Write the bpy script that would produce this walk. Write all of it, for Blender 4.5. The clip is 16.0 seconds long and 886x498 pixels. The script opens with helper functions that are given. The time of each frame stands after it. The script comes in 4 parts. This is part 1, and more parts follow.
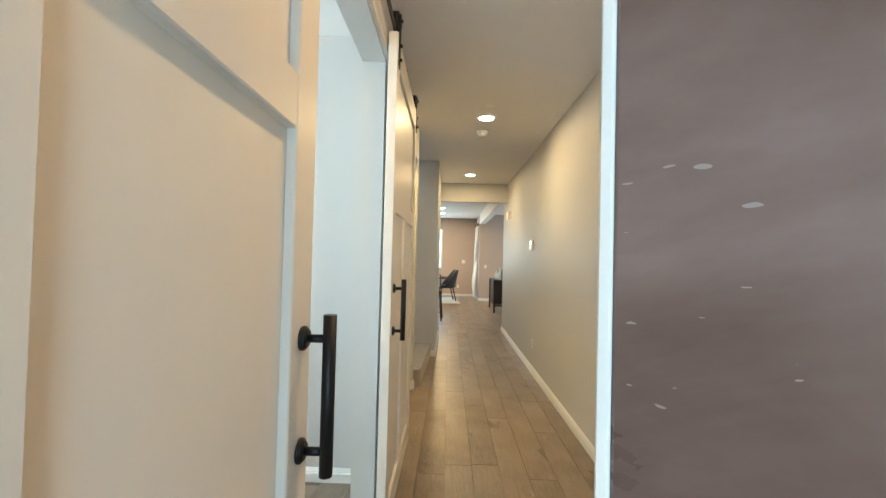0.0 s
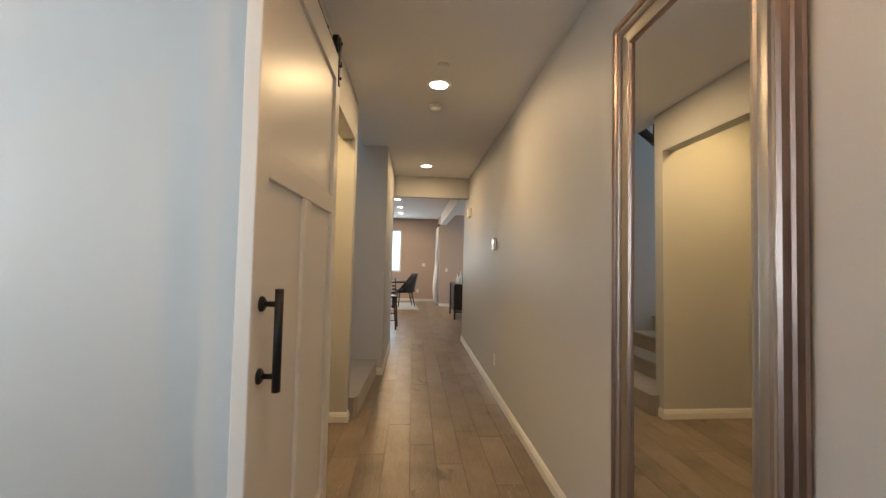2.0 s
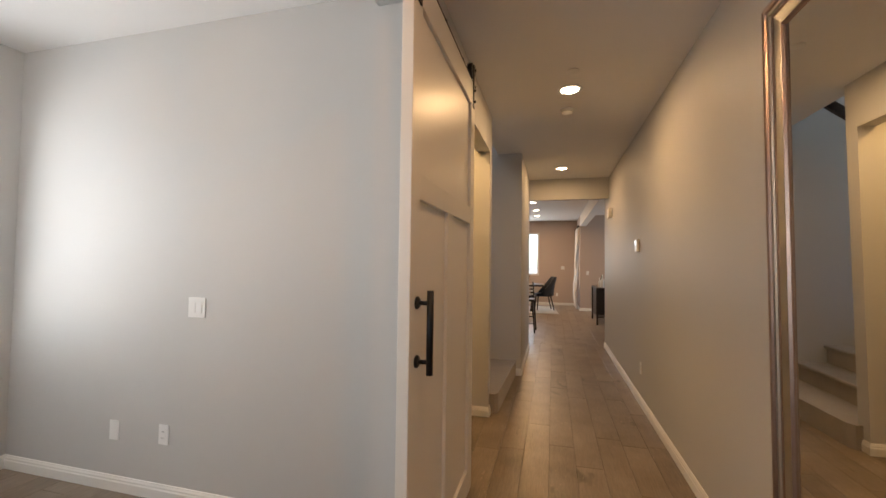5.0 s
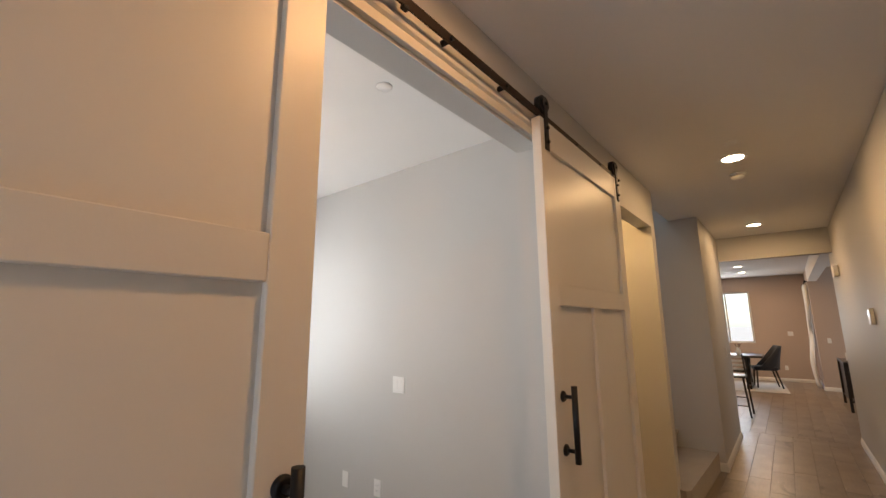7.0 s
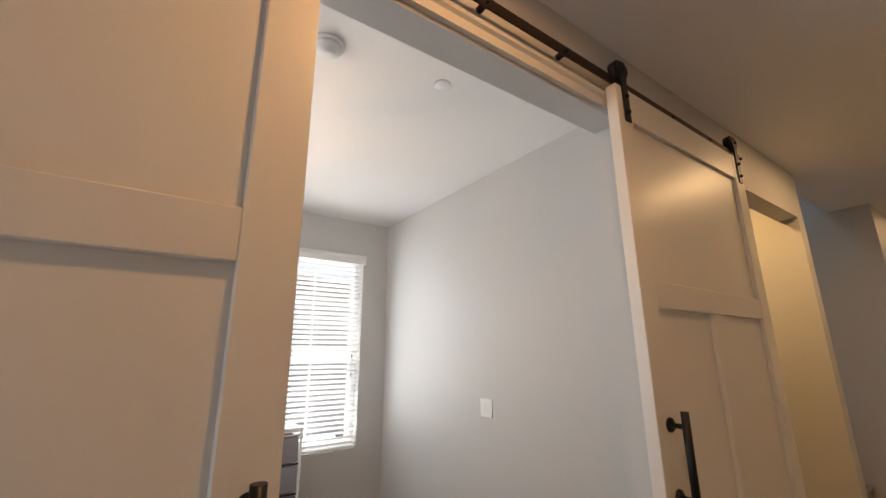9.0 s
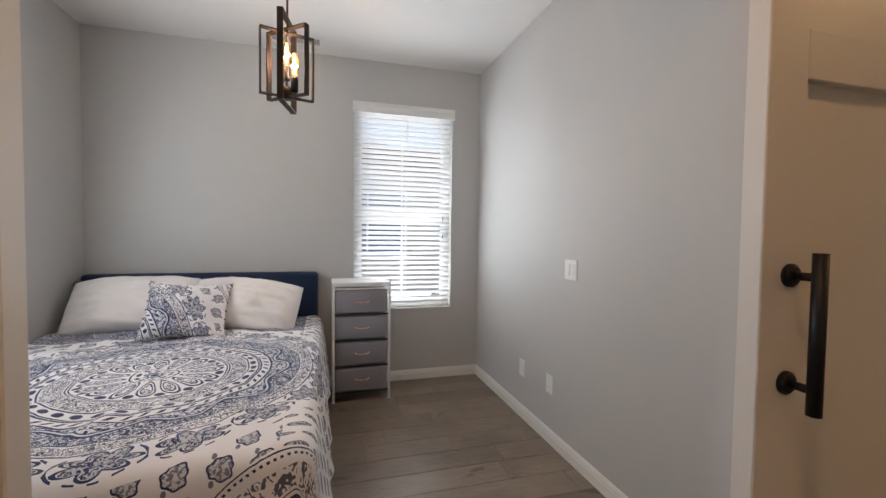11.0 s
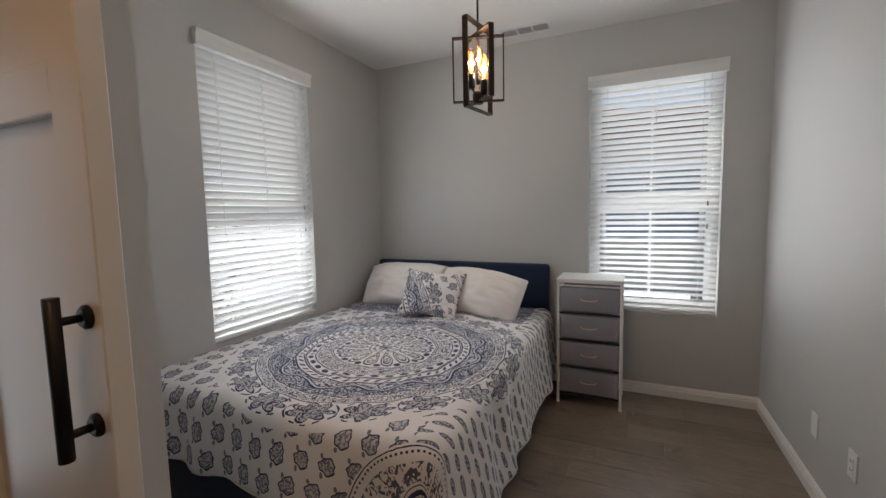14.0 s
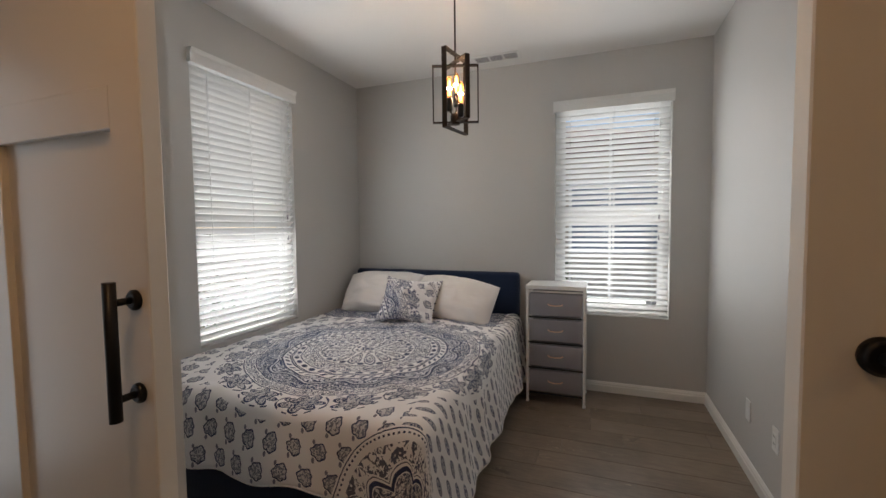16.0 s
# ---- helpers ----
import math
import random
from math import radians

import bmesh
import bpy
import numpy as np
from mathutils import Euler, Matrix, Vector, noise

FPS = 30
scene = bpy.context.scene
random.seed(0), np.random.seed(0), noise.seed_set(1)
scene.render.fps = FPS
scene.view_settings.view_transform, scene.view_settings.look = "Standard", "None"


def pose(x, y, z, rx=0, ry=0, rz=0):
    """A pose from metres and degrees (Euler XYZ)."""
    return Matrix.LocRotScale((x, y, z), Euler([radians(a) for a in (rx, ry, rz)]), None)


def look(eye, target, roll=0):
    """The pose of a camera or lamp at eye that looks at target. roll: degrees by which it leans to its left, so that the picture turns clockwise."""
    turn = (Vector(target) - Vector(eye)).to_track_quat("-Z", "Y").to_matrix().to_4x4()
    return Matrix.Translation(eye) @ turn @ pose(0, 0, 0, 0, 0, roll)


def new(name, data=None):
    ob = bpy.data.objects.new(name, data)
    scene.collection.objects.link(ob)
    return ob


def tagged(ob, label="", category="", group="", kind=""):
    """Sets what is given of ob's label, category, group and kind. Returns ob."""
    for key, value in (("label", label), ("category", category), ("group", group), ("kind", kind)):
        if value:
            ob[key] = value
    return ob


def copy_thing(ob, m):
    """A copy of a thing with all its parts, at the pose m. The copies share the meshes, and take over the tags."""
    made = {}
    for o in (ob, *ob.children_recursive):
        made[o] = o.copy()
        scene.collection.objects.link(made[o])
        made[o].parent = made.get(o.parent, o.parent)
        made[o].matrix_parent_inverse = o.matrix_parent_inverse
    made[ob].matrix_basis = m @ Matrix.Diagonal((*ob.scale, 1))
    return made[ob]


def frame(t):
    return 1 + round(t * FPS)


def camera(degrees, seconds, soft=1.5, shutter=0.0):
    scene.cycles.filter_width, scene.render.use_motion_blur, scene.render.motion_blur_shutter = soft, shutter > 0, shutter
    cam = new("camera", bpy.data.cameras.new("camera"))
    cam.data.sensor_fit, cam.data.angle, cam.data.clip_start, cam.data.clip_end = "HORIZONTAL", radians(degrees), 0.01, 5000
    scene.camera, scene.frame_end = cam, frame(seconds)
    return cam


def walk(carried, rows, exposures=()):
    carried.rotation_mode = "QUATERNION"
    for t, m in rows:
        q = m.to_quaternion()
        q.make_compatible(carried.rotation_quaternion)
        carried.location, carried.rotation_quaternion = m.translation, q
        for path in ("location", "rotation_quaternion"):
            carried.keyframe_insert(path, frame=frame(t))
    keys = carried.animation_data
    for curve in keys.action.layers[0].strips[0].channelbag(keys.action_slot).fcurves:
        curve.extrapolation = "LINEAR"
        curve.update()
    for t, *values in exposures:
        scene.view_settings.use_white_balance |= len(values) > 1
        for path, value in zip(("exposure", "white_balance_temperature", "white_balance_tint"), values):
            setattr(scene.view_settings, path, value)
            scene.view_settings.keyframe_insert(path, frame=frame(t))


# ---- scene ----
cam = camera(94.3, 16.0)
PATH = [
    (0, (0.473, 0.067, 1.378), (0.442, 2.066, 1.42), 1.4),
    (0.5, (0.489, 0.281, 1.389), (0.494, 2.28, 1.439), 1.4),
    (1, (0.508, 0.53, 1.396), (0.578, 2.528, 1.452), 1.5),
    (1.5, (0.538, 0.732, 1.388), (0.679, 2.726, 1.447), 1.5),
    (2, (0.641, 0.862, 1.356), (0.783, 2.856, 1.42), 1.5),
    (2.5, (0.727, 0.899, 1.348), (0.789, 2.897, 1.415), 1.4),
    (3, (0.695, 0.792, 1.351), (0.641, 2.79, 1.42), 1.1),
    (5.5, (0.675, 0.656, 1.379), (-0.019, 2.529, 1.464), 0.4),
    (6, (0.776, 0.584, 1.413), (-0.13, 2.362, 1.555), -0.0),
    (6.5, (0.887, 0.464, 1.457), (-0.212, 2.118, 1.69), -0.4),
    (7, (0.966, 0.388, 1.514), (-0.283, 1.906, 1.882), -0.4),
    (7.5, (0.988, 0.401, 1.546), (-0.357, 1.793, 2.047), -0.6),
    (8, (0.99, 0.454, 1.56), (-0.435, 1.728, 2.15), -0.6),
    (8.5, (0.95, 0.581, 1.515), (-0.541, 1.774, 2.109), -0.6),
    (9, (0.953, 0.679, 1.448), (-0.633, 1.792, 1.941), -0.3),
    (9.5, (0.954, 0.744, 1.385), (-0.719, 1.792, 1.705), -0.3),
    (11.8, (0.595, 1.518, 1.284), (-1.383, 1.716, 1.063), -0.8),
    (12, (0.546, 1.569, 1.29), (-1.439, 1.662, 1.065), -0.9),
    (12.5, (0.478, 1.662, 1.291), (-1.502, 1.484, 1.073), -0.8),
    (13, (0.49, 1.734, 1.331), (-1.448, 1.29, 1.11), -1.0),
    (13.5, (0.528, 1.773, 1.376), (-1.346, 1.106, 1.173), -1.1),
    (14, (0.61, 1.761, 1.4), (-1.201, 0.932, 1.224), -1.2),
    (14.5, (0.703, 1.741, 1.41), (-1.07, 0.826, 1.265), -1.1),
    (15, (0.763, 1.76, 1.399), (-1.004, 0.83, 1.279), -0.9),
    (15.5, (0.796, 1.783, 1.386), (-1.006, 0.922, 1.279), -0.8),
    (16, (0.807, 1.799, 1.374), (-1.063, 1.096, 1.265), -0.7),
]
walk(cam, [(t, look(eye, target, roll)) for t, eye, target, roll in PATH],
     [(0, 2.25, 5200, -9), (0.6, 1.65, 5200, -9), (1.4, 1.65, 5300, -3), (3, 1.6, 5500, 4), (5.5, 1.35, 6200, 10), (9.5, 1.15, 6200, 10), (12, 0.7, 5700, 9), (13.5, 0.4, 5900, 9), (16, 0.4, 6200, 9)])

# ---- world, sun and lamps ----
world = bpy.data.worlds.new("sky")
scene.world = world
world.use_nodes = True
wn = world.node_tree.nodes
sky = wn.new("ShaderNodeTexSky")
sky.sky_type, sky.sun_disc = "NISHITA", False
sky.sun_elevation, sky.sun_rotation = radians(52), radians(200)
wn["Background"].inputs[1].default_value = 0.15
world.node_tree.links.new(sky.outputs[0], wn["Background"].inputs[0])

sun = new("sun", bpy.data.lights.new("sun", "SUN"))
sun.data.energy, sun.data.angle, sun.data.color = 4.0, radians(0.5), (1.0, 0.95, 0.88)
sun.matrix_world = look((-3, -8, 12), (0, 0, 0))


def area_lamp(name, m, size_x, size_y, watts, color, shape="RECTANGLE"):
    lamp = bpy.data.lights.new(name, "AREA")
    lamp.shape, lamp.size, lamp.size_y, lamp.energy, lamp.color = shape, size_x, size_y, watts, color
    ob = new(name, lamp)
    ob.matrix_world = m
    return ob


WARM = (1.0, 0.57, 0.23)
DAY = (1.0, 0.975, 0.93)
CEIL, CEIL2 = 2.74, 2.82
LAMPS = [(0.80, 4.02), (0.79, 6.76)]
NEAR_LAMP = (0.80, 1.22)
FAR_LAMPS = [(0.22, 10.6), (0.24, 12.0), (0.21, 13.4)]
area_lamp("sky_light_west", look((-2.84, 1.905, 1.50), (0, 1.905, 1.50)), 0.76, 1.60, 6.0, DAY)
area_lamp("sky_light_west", look((-2.767, 1.87, 1.46), (0, 1.87, 1.05)), 0.60, 1.60, 5.5, DAY)
area_lamp("sky_light_south", look((-1.405, -0.51, 1.53), (-1.405, 2, 1.53)), 0.80, 1.60, 3.5, DAY)
area_lamp("sky_light_south", look((-1.405, -0.433, 1.49), (-1.405, 2, 1.15)), 0.80, 1.60, 9.5, DAY)
area_lamp("sky_light_entry", look((0.55, -0.66, 1.25), (0.45, 3, 1.2)), 0.38, 2.0, 3.2, (0.95, 0.98, 1.0))
area_lamp("sky_light_dining", look((-0.6, 14.9, 1.7), (0.2, 9, 1.0)), 1.0, 1.3, 15, DAY)
# fill lamp added inside the dining room, where no window or door opens
area_lamp("fill_light_dining_east", look((3.9, 11.2, 1.3), (0, 11, 0.8)), 2.0, 2.0, 12, DAY)
area_lamp("sky_light_stair", look((-1.4, 5.1, 5.2), (-0.7, 5.8, 3.2)), 1.2, 1.0, 7, (0.85, 0.95, 1.0))
for lx, ly in LAMPS:
    area_lamp("hall_lamp", look((lx, ly, CEIL - 0.012), (lx, ly, 0)), 0.12, 0.12, 5.0 if ly < 5 else 3.8, WARM, "DISK")
area_lamp("hall_lamp", look((*NEAR_LAMP, CEIL - 0.012), (*NEAR_LAMP, 0)), 0.12, 0.12, 4.4, (1.0, 0.47, 0.15), "DISK")
for lx, ly in FAR_LAMPS:
    area_lamp("dining_lamp", look((lx, ly, CEIL2 - 0.012), (lx, ly, 0)), 0.12, 0.12, 8, WARM, "DISK")
area_lamp("passage_lamp", look((-0.35, 3.75, CEIL - 0.012), (-0.35, 3.75, 0)), 0.12, 0.12, 5.5, (1.0, 0.55, 0.17), "DISK")


# ---- node helpers and materials ----
class Val:
    """A node socket with arithmetic, to write textures as formulas."""

    def __init__(self, tree, socket):
        self.tree, self.socket = tree, socket

    def op(self, kind, *others, clamp=False):
        node = self.tree.nodes.new("ShaderNodeMath")
        node.operation, node.use_clamp = kind, clamp
        for i, v in enumerate((self, *others)):
            if isinstance(v, Val):
                self.tree.links.new(v.socket, node.inputs[i])
            else:
                node.inputs[i].default_value = v
        return Val(self.tree, node.outputs[0])

    def __add__(self, o): return self.op("ADD", o)
    def __radd__(self, o): return self.op("ADD", o)
    def __sub__(self, o): return self.op("SUBTRACT", o)
    def __rsub__(self, o): return (self * -1) + o
    def __mul__(self, o): return self.op("MULTIPLY", o)
    def __rmul__(self, o): return self.op("MULTIPLY", o)
    def __truediv__(self, o): return self.op("DIVIDE", o)
    def __gt__(self, o): return self.op("GREATER_THAN", o)
    def __lt__(self, o): return self.op("LESS_THAN", o)
    def __abs__(self): return self.op("ABSOLUTE")
    def sin(self): return self.op("SINE")
    def cos(self): return self.op("COSINE")
    def max(self, o): return self.op("MAXIMUM", o)
    def min(self, o): return self.op("MINIMUM", o)
    def mod(self, o): return self.op("FLOORED_MODULO", o)
    def clamp(self): return self.op("ADD", 0.0, clamp=True)
    def atan2(self, o): return self.op("ARCTAN2", o)


class Shader:
    """A material with one Principled shader and short ways to fill it."""

    def __init__(self, name, color=(0.5, 0.5, 0.5), rough=0.5, metal=0.0, spec=0.5):
        self.mat = bpy.data.materials.new(name)
        self.mat.use_nodes = True
        self.tree = self.mat.node_tree
        self.bsdf = self.tree.nodes["Principled BSDF"]
        self.color = color
        self.set("Base Color", (*color, 1))
        self.set("Roughness", rough)
        self.set("Metallic", metal)
        self.set("Specular IOR Level", spec)
        self.coord = self.tree.nodes.new("ShaderNodeTexCoord")
        self.height = None

    def set(self, key, v):
        if isinstance(v, Val):
            self.tree.links.new(v.socket, self.bsdf.inputs[key])
        else:
            self.bsdf.inputs[key].default_value = v

    def space(self, kind="Object", scale=(1, 1, 1), shift=None):
        node = self.tree.nodes.new("ShaderNodeMapping")
        node.inputs["Scale"].default_value = scale
        self.tree.links.new(self.coord.outputs[kind], node.inputs["Vector"])
        if shift is not None:
            mul = self.tree.nodes.new("ShaderNodeCombineXYZ")
            for i in range(3):
                self.tree.links.new((shift * (37.0 + 11 * i)).socket, mul.inputs[i])
            self.tree.links.new(mul.outputs[0], node.inputs["Location"])
        return Val(self.tree, node.outputs[0])

    def noise(self, scale=5.0, detail=4.0, rough=0.55, distort=0.0, kind="Object", stretch=(1, 1, 1), shift=None):
        node = self.tree.nodes.new("ShaderNodeTexNoise")
        node.inputs["Scale"].default_value = scale
        node.inputs["Detail"].default_value = detail
        node.inputs["Roughness"].default_value = rough
        node.inputs["Distortion"].default_value = distort
        self.tree.links.new(self.space(kind, stretch, shift).socket, node.inputs["Vector"])
        return Val(self.tree, node.outputs["Fac"])

    def split(self, kind="Object"):
        node = self.tree.nodes.new("ShaderNodeSeparateXYZ")
        self.tree.links.new(self.coord.outputs[kind], node.inputs[0])
        return [Val(self.tree, s) for s in node.outputs]

    def random(self):
        node = self.tree.nodes.new("ShaderNodeObjectInfo")
        return Val(self.tree, node.outputs["Random"])

    def mix(self, fac, a, b):
        node = self.tree.nodes.new("ShaderNodeMix")
        node.data_type = "RGBA"
        if isinstance(fac, Val):
            self.tree.links.new(fac.socket, node.inputs[0])
        else:
            node.inputs[0].default_value = fac
        for i, c in ((6, a), (7, b)):
            if isinstance(c, Val):
                self.tree.links.new(c.socket, node.inputs[i])
            else:
                node.inputs[i].default_value = (*c, 1)
        return Val(self.tree, node.outputs[2])

    def shade(self, fac, amount):
        """The base colour, darker and lighter by amount as fac goes from 0 to 1."""
        dark = tuple(c * (1 - amount) for c in self.color)
        light = tuple(min(1.0, c * (1 + amount)) for c in self.color)
        return self.mix(fac, dark, light)

    def bump(self, height, strength=0.2, distance=0.002):
        node = self.tree.nodes.new("ShaderNodeBump")
        node.inputs["Strength"].default_value = strength
        node.inputs["Distance"].default_value = distance
        self.tree.links.new(height.socket, node.inputs["Height"])
        self.tree.links.new(node.outputs[0], self.bsdf.inputs["Normal"])


def painted(name, color, rough, amount=0.04, grain=260.0, strength=0.15):
    s = Shader(name, color, rough)
    big = s.noise(1.3, 3)
    fine = s.noise(grain, 3)
    s.set("Base Color", s.shade(big * 0.75 + fine * 0.25, amount))
    s.set("Roughness", big * 0.12 + (rough - 0.06))
    s.bump(fine + s.noise(grain * 0.3, 2) * 0.6, strength, 0.0015)
    return s.mat


def metal(name, color, rough, metalness=1.0):
    s = Shader(name, color, rough, metalness)
    big = s.noise(14, 4)
    s.set("Base Color", s.shade(big, 0.12))
    s.set("Roughness", big * 0.15 + (rough - 0.07))
    s.bump(s.noise(500, 2), 0.06, 0.0005)
    return s.mat


def plain(name, color, rough=0.5, amount=0.06, scale=30.0, spec=0.5):
    s = Shader(name, color, rough, 0.0, spec)
    n = s.noise(scale, 4)
    s.set("Base Color", s.shade(n, amount))
    s.bump(s.noise(scale * 12, 2), 0.08, 0.001)
    return s.mat


def cloth(name, color, rough=0.9, amount=0.12, weave=900.0, strength=0.3):
    s = Shader(name, color, rough, 0.0, 0.25)
    x, y, z = s.split()
    n = s.noise(7, 4)
    w = (x * weave).sin() * (z * weave).sin() + (y * weave).sin() * 0.7
    s.set("Base Color", s.shade(n * 0.8 + w * 0.1, amount))
    s.set("Sheen Weight", 0.25)
    s.bump(w * 0.4 + s.noise(160, 3), strength, 0.0012)
    return s.mat


def glow(name, color, strength):
    m = bpy.data.materials.new(name)
    m.use_nodes = True
    b = m.node_tree.nodes["Principled BSDF"]
    b.inputs["Base Color"].default_value = (*color, 1)
    b.inputs["Emission Color"].default_value = (*color, 1)
    b.inputs["Emission Strength"].default_value = strength
    return m


def wood_planks(name, low, high, rough):
    """Oak-look boards that run along y; each board has a tone and a grain of its own."""
    s = Shader(name, high, rough)
    r = s.random()
    grain = s.noise(9, 8, 0.65, 1.2, "Object", (9, 0.7, 1), r)
    streak = s.noise(60, 4, 0.6, 0.4, "Object", (6, 0.35, 1), r)
    blot = s.noise(3.0, 3, 0.5, 0, "Object", (1, 1, 1), r)
    fac = ((grain * 0.50 + streak * 0.25 + blot * 0.45 + r * 0.12 - 0.66) * 2.3 + 0.5).clamp()
    place = s.noise(2.6, 2, 0.5, 0.6, "Object", (2.2, 1, 1), r)
    knots = ((place - 0.66) * 14).clamp()
    flecks = (s.noise(70, 2, 0.5, 1.0, "Object", (1, 0.35, 1), r) > 0.66) * (place > 0.60)
    tone = s.mix(fac, low, high)
    tone = s.mix(knots * 0.7, tone, tuple(c * 0.6 for c in low))
    s.set("Base Color", s.mix(flecks * 0.45, tone, tuple(min(1, c * 1.7) for c in high)))
    s.set("Roughness", grain * 0.16 + rough - 0.05)
    s.bump(streak * 0.6 + grain * 0.4, 0.12, 0.0012)
    return s.mat


M = {}
M["taupe"] = painted("taupe_paint", (0.50, 0.405, 0.34), 0.6, 0.035, 220, 0.25)
M["wall"] = painted("wall_paint", (0.54, 0.535, 0.525), 0.55, 0.035, 220, 0.25)
M["ceiling"] = painted("ceiling_paint", (0.80, 0.79, 0.78), 0.8, 0.03, 90, 0.45)
M["trim"] = painted("trim_paint", (0.78, 0.77, 0.74), 0.32, 0.03, 160, 0.06)
M["door"] = painted("door_paint", (0.70, 0.68, 0.64), 0.40, 0.035, 140, 0.08)
M["floor"] = wood_planks("grey_oak", (0.110, 0.082, 0.059), (0.305, 0.242, 0.184), 0.33)
M["joint"] = plain("floor_joint", (0.15, 0.12, 0.095), 0.8)
M["black"] = metal("black_steel", (0.022, 0.023, 0.026), 0.42, 0.7)
M["bronze"] = metal("brown_steel", (0.045, 0.030, 0.022), 0.45, 0.8)
M["plate"] = plain("white_plastic", (0.80, 0.80, 0.79), 0.35, 0.02)
M["slot"] = plain("dark_slot", (0.02, 0.02, 0.02), 0.6)
M["vinyl"] = plain("window_vinyl", (0.78, 0.78, 0.77), 0.35, 0.03)
M["navy"] = cloth("navy_upholstery", (0.012, 0.024, 0.060), 0.92, 0.2, 700)
M["pillow"] = cloth("white_cotton", (0.80, 0.77, 0.75), 0.9, 0.05, 1200, 0.2)
M["mattress"] = cloth("mattress_ticking", (0.6, 0.6, 0.6), 0.9)
M["grey_cloth"] = cloth("grey_fabric", (0.27, 0.265, 0.30), 0.95, 0.10, 800)
M["white_steel"] = plain("white_frame_paint", (0.76, 0.75, 0.74), 0.35, 0.03)
M["light_wood"] = plain("white_board", (0.72, 0.72, 0.72), 0.4, 0.10, 12)
M["handle_wood"] = metal("copper_handle", (0.72, 0.48, 0.36), 0.38, 0.5)
M["carpet"] = cloth("beige_carpet", (0.34, 0.30, 0.255), 1.0, 0.2, 500, 0.7)
M["dark_wood"] = plain("dark_wood", (0.028, 0.020, 0.016), 0.4, 0.3, 9)


def chipped_sheen_door():
    """Dark brown paint with small pale chips and a cloudy sky reflection put into its colour."""
    s = Shader("brown_door_paint", (0.125, 0.078, 0.064), 0.42)
    cloud = s.noise(3.2, 7, 0.62, 1.1, "Object", (1, 1, 1.3))
    sheen_streak = s.noise(11, 5, 0.6, 0.6, "Object", (0.45, 1, 1.2))
    chips = (s.noise(170, 1, 0.3, 0.2, "Object", (0.45, 1, 1.8)) > 0.73) * (s.noise(9, 2) > 0.48)
    # cloudy pale tone painted in for the gloss that reflects the sky
    sky_sheen = ((cloud - 0.5) * 1.9 + (sheen_streak - 0.5) * 1.1 + 0.5).clamp()
    base = s.mix(sky_sheen, (0.090, 0.048, 0.036), (0.24, 0.170, 0.148))
    s.set("Base Color", s.mix(chips * 0.6, base, (0.42, 0.37, 0.34)))
    s.set("Roughness", sky_sheen * 0.25 + 0.24)
    s.bump(cloud * 0.6 + s.noise(90, 3) * 0.3 + chips * 0.4, 0.22, 0.002)
    return s.mat


M["brown_door"] = chipped_sheen_door()
M["chair_cloth"] = cloth("charcoal_velvet", (0.025, 0.027, 0.035))
M["rug"] = cloth("pale_rug", (0.55, 0.54, 0.53), 1.0, 0.25, 300, 0.6)
M["curtain"] = cloth("white_curtain", (0.70, 0.70, 0.70), 0.9, 0.08)
M["stucco"] = painted("stucco", (0.52, 0.46, 0.38), 0.9, 0.08, 50, 0.5)
M["roof"] = plain("clay_tiles", (0.20, 0.12, 0.09), 0.8, 0.25, 4)
M["soil"] = plain("ground_gravel", (0.30, 0.27, 0.23), 0.95, 0.3, 6)
M["concrete"] = plain("concrete", (0.42, 0.41, 0.39), 0.9, 0.15, 3)
M["leaf"] = plain("leaf", (0.055, 0.085, 0.030), 0.6, 0.4, 15)
M["trunk"] = plain("bark", (0.11, 0.08, 0.055), 0.9, 0.3, 20)
M["lamp_glass"] = glow("lamp_lens", (1.0, 0.78, 0.50), 14.0)
M["display"] = glow("display_screen", (0.8, 0.85, 0.9), 0.9)
M["filament"] = glow("filament", (1.0, 0.44, 0.13), 9.0)


def glass_material(name, tint, rough=0.0):
    s = Shader(name, tint, rough)
    s.set("Transmission Weight", 1.0)
    s.set("IOR", 1.45)
    return s.mat


M["glass"] = glass_material("window_glass", (0.97, 0.98, 0.98))
M["bulb"] = glass_material("bulb_glass", (1.0, 0.62, 0.30))
M["mirror"] = Shader("mirror_silver", (0.88, 0.89, 0.88), 0.015, 1.0).mat


def slat_material():
    """White slats that let a part of the daylight through."""
    s = Shader("slat_white", (0.76, 0.76, 0.75), 0.4)
    out = s.tree.nodes["Material Output"]
    tr = s.tree.nodes.new("ShaderNodeBsdfTranslucent")
    tr.inputs[0].default_value = (0.85, 0.87, 0.9, 1)
    mx = s.tree.nodes.new("ShaderNodeMixShader")
    mx.inputs[0].default_value = 0.12
    s.tree.links.new(s.bsdf.outputs[0], mx.inputs[1])
    s.tree.links.new(tr.outputs[0], mx.inputs[2])
    s.tree.links.new(mx.outputs[0], out.inputs[0])
    s.set("Base Color", s.shade(s.noise(20, 3), 0.03))
    return s.mat


M["slat"] = slat_material()


# ---- mesh helpers ----
def part(name, bm, material, parent=None, label="", smooth=False):
    """One mesh object out of bm, under a thing or a part."""
    me = bpy.data.meshes.new(name)
    bmesh.ops.recalc_face_normals(bm, faces=bm.faces)
    bm.to_mesh(me)
    bm.free()
    mats = material if isinstance(material, (list, tuple)) else [material]
    for m in mats:
        me.materials.append(M[m] if isinstance(m, str) else m)
    if smooth:
        for p in me.polygons:
            p.use_smooth = True
    ob = new(name, me)
    if parent is not None:
        ob.parent = parent
    if label:
        ob["label"] = label
    return ob


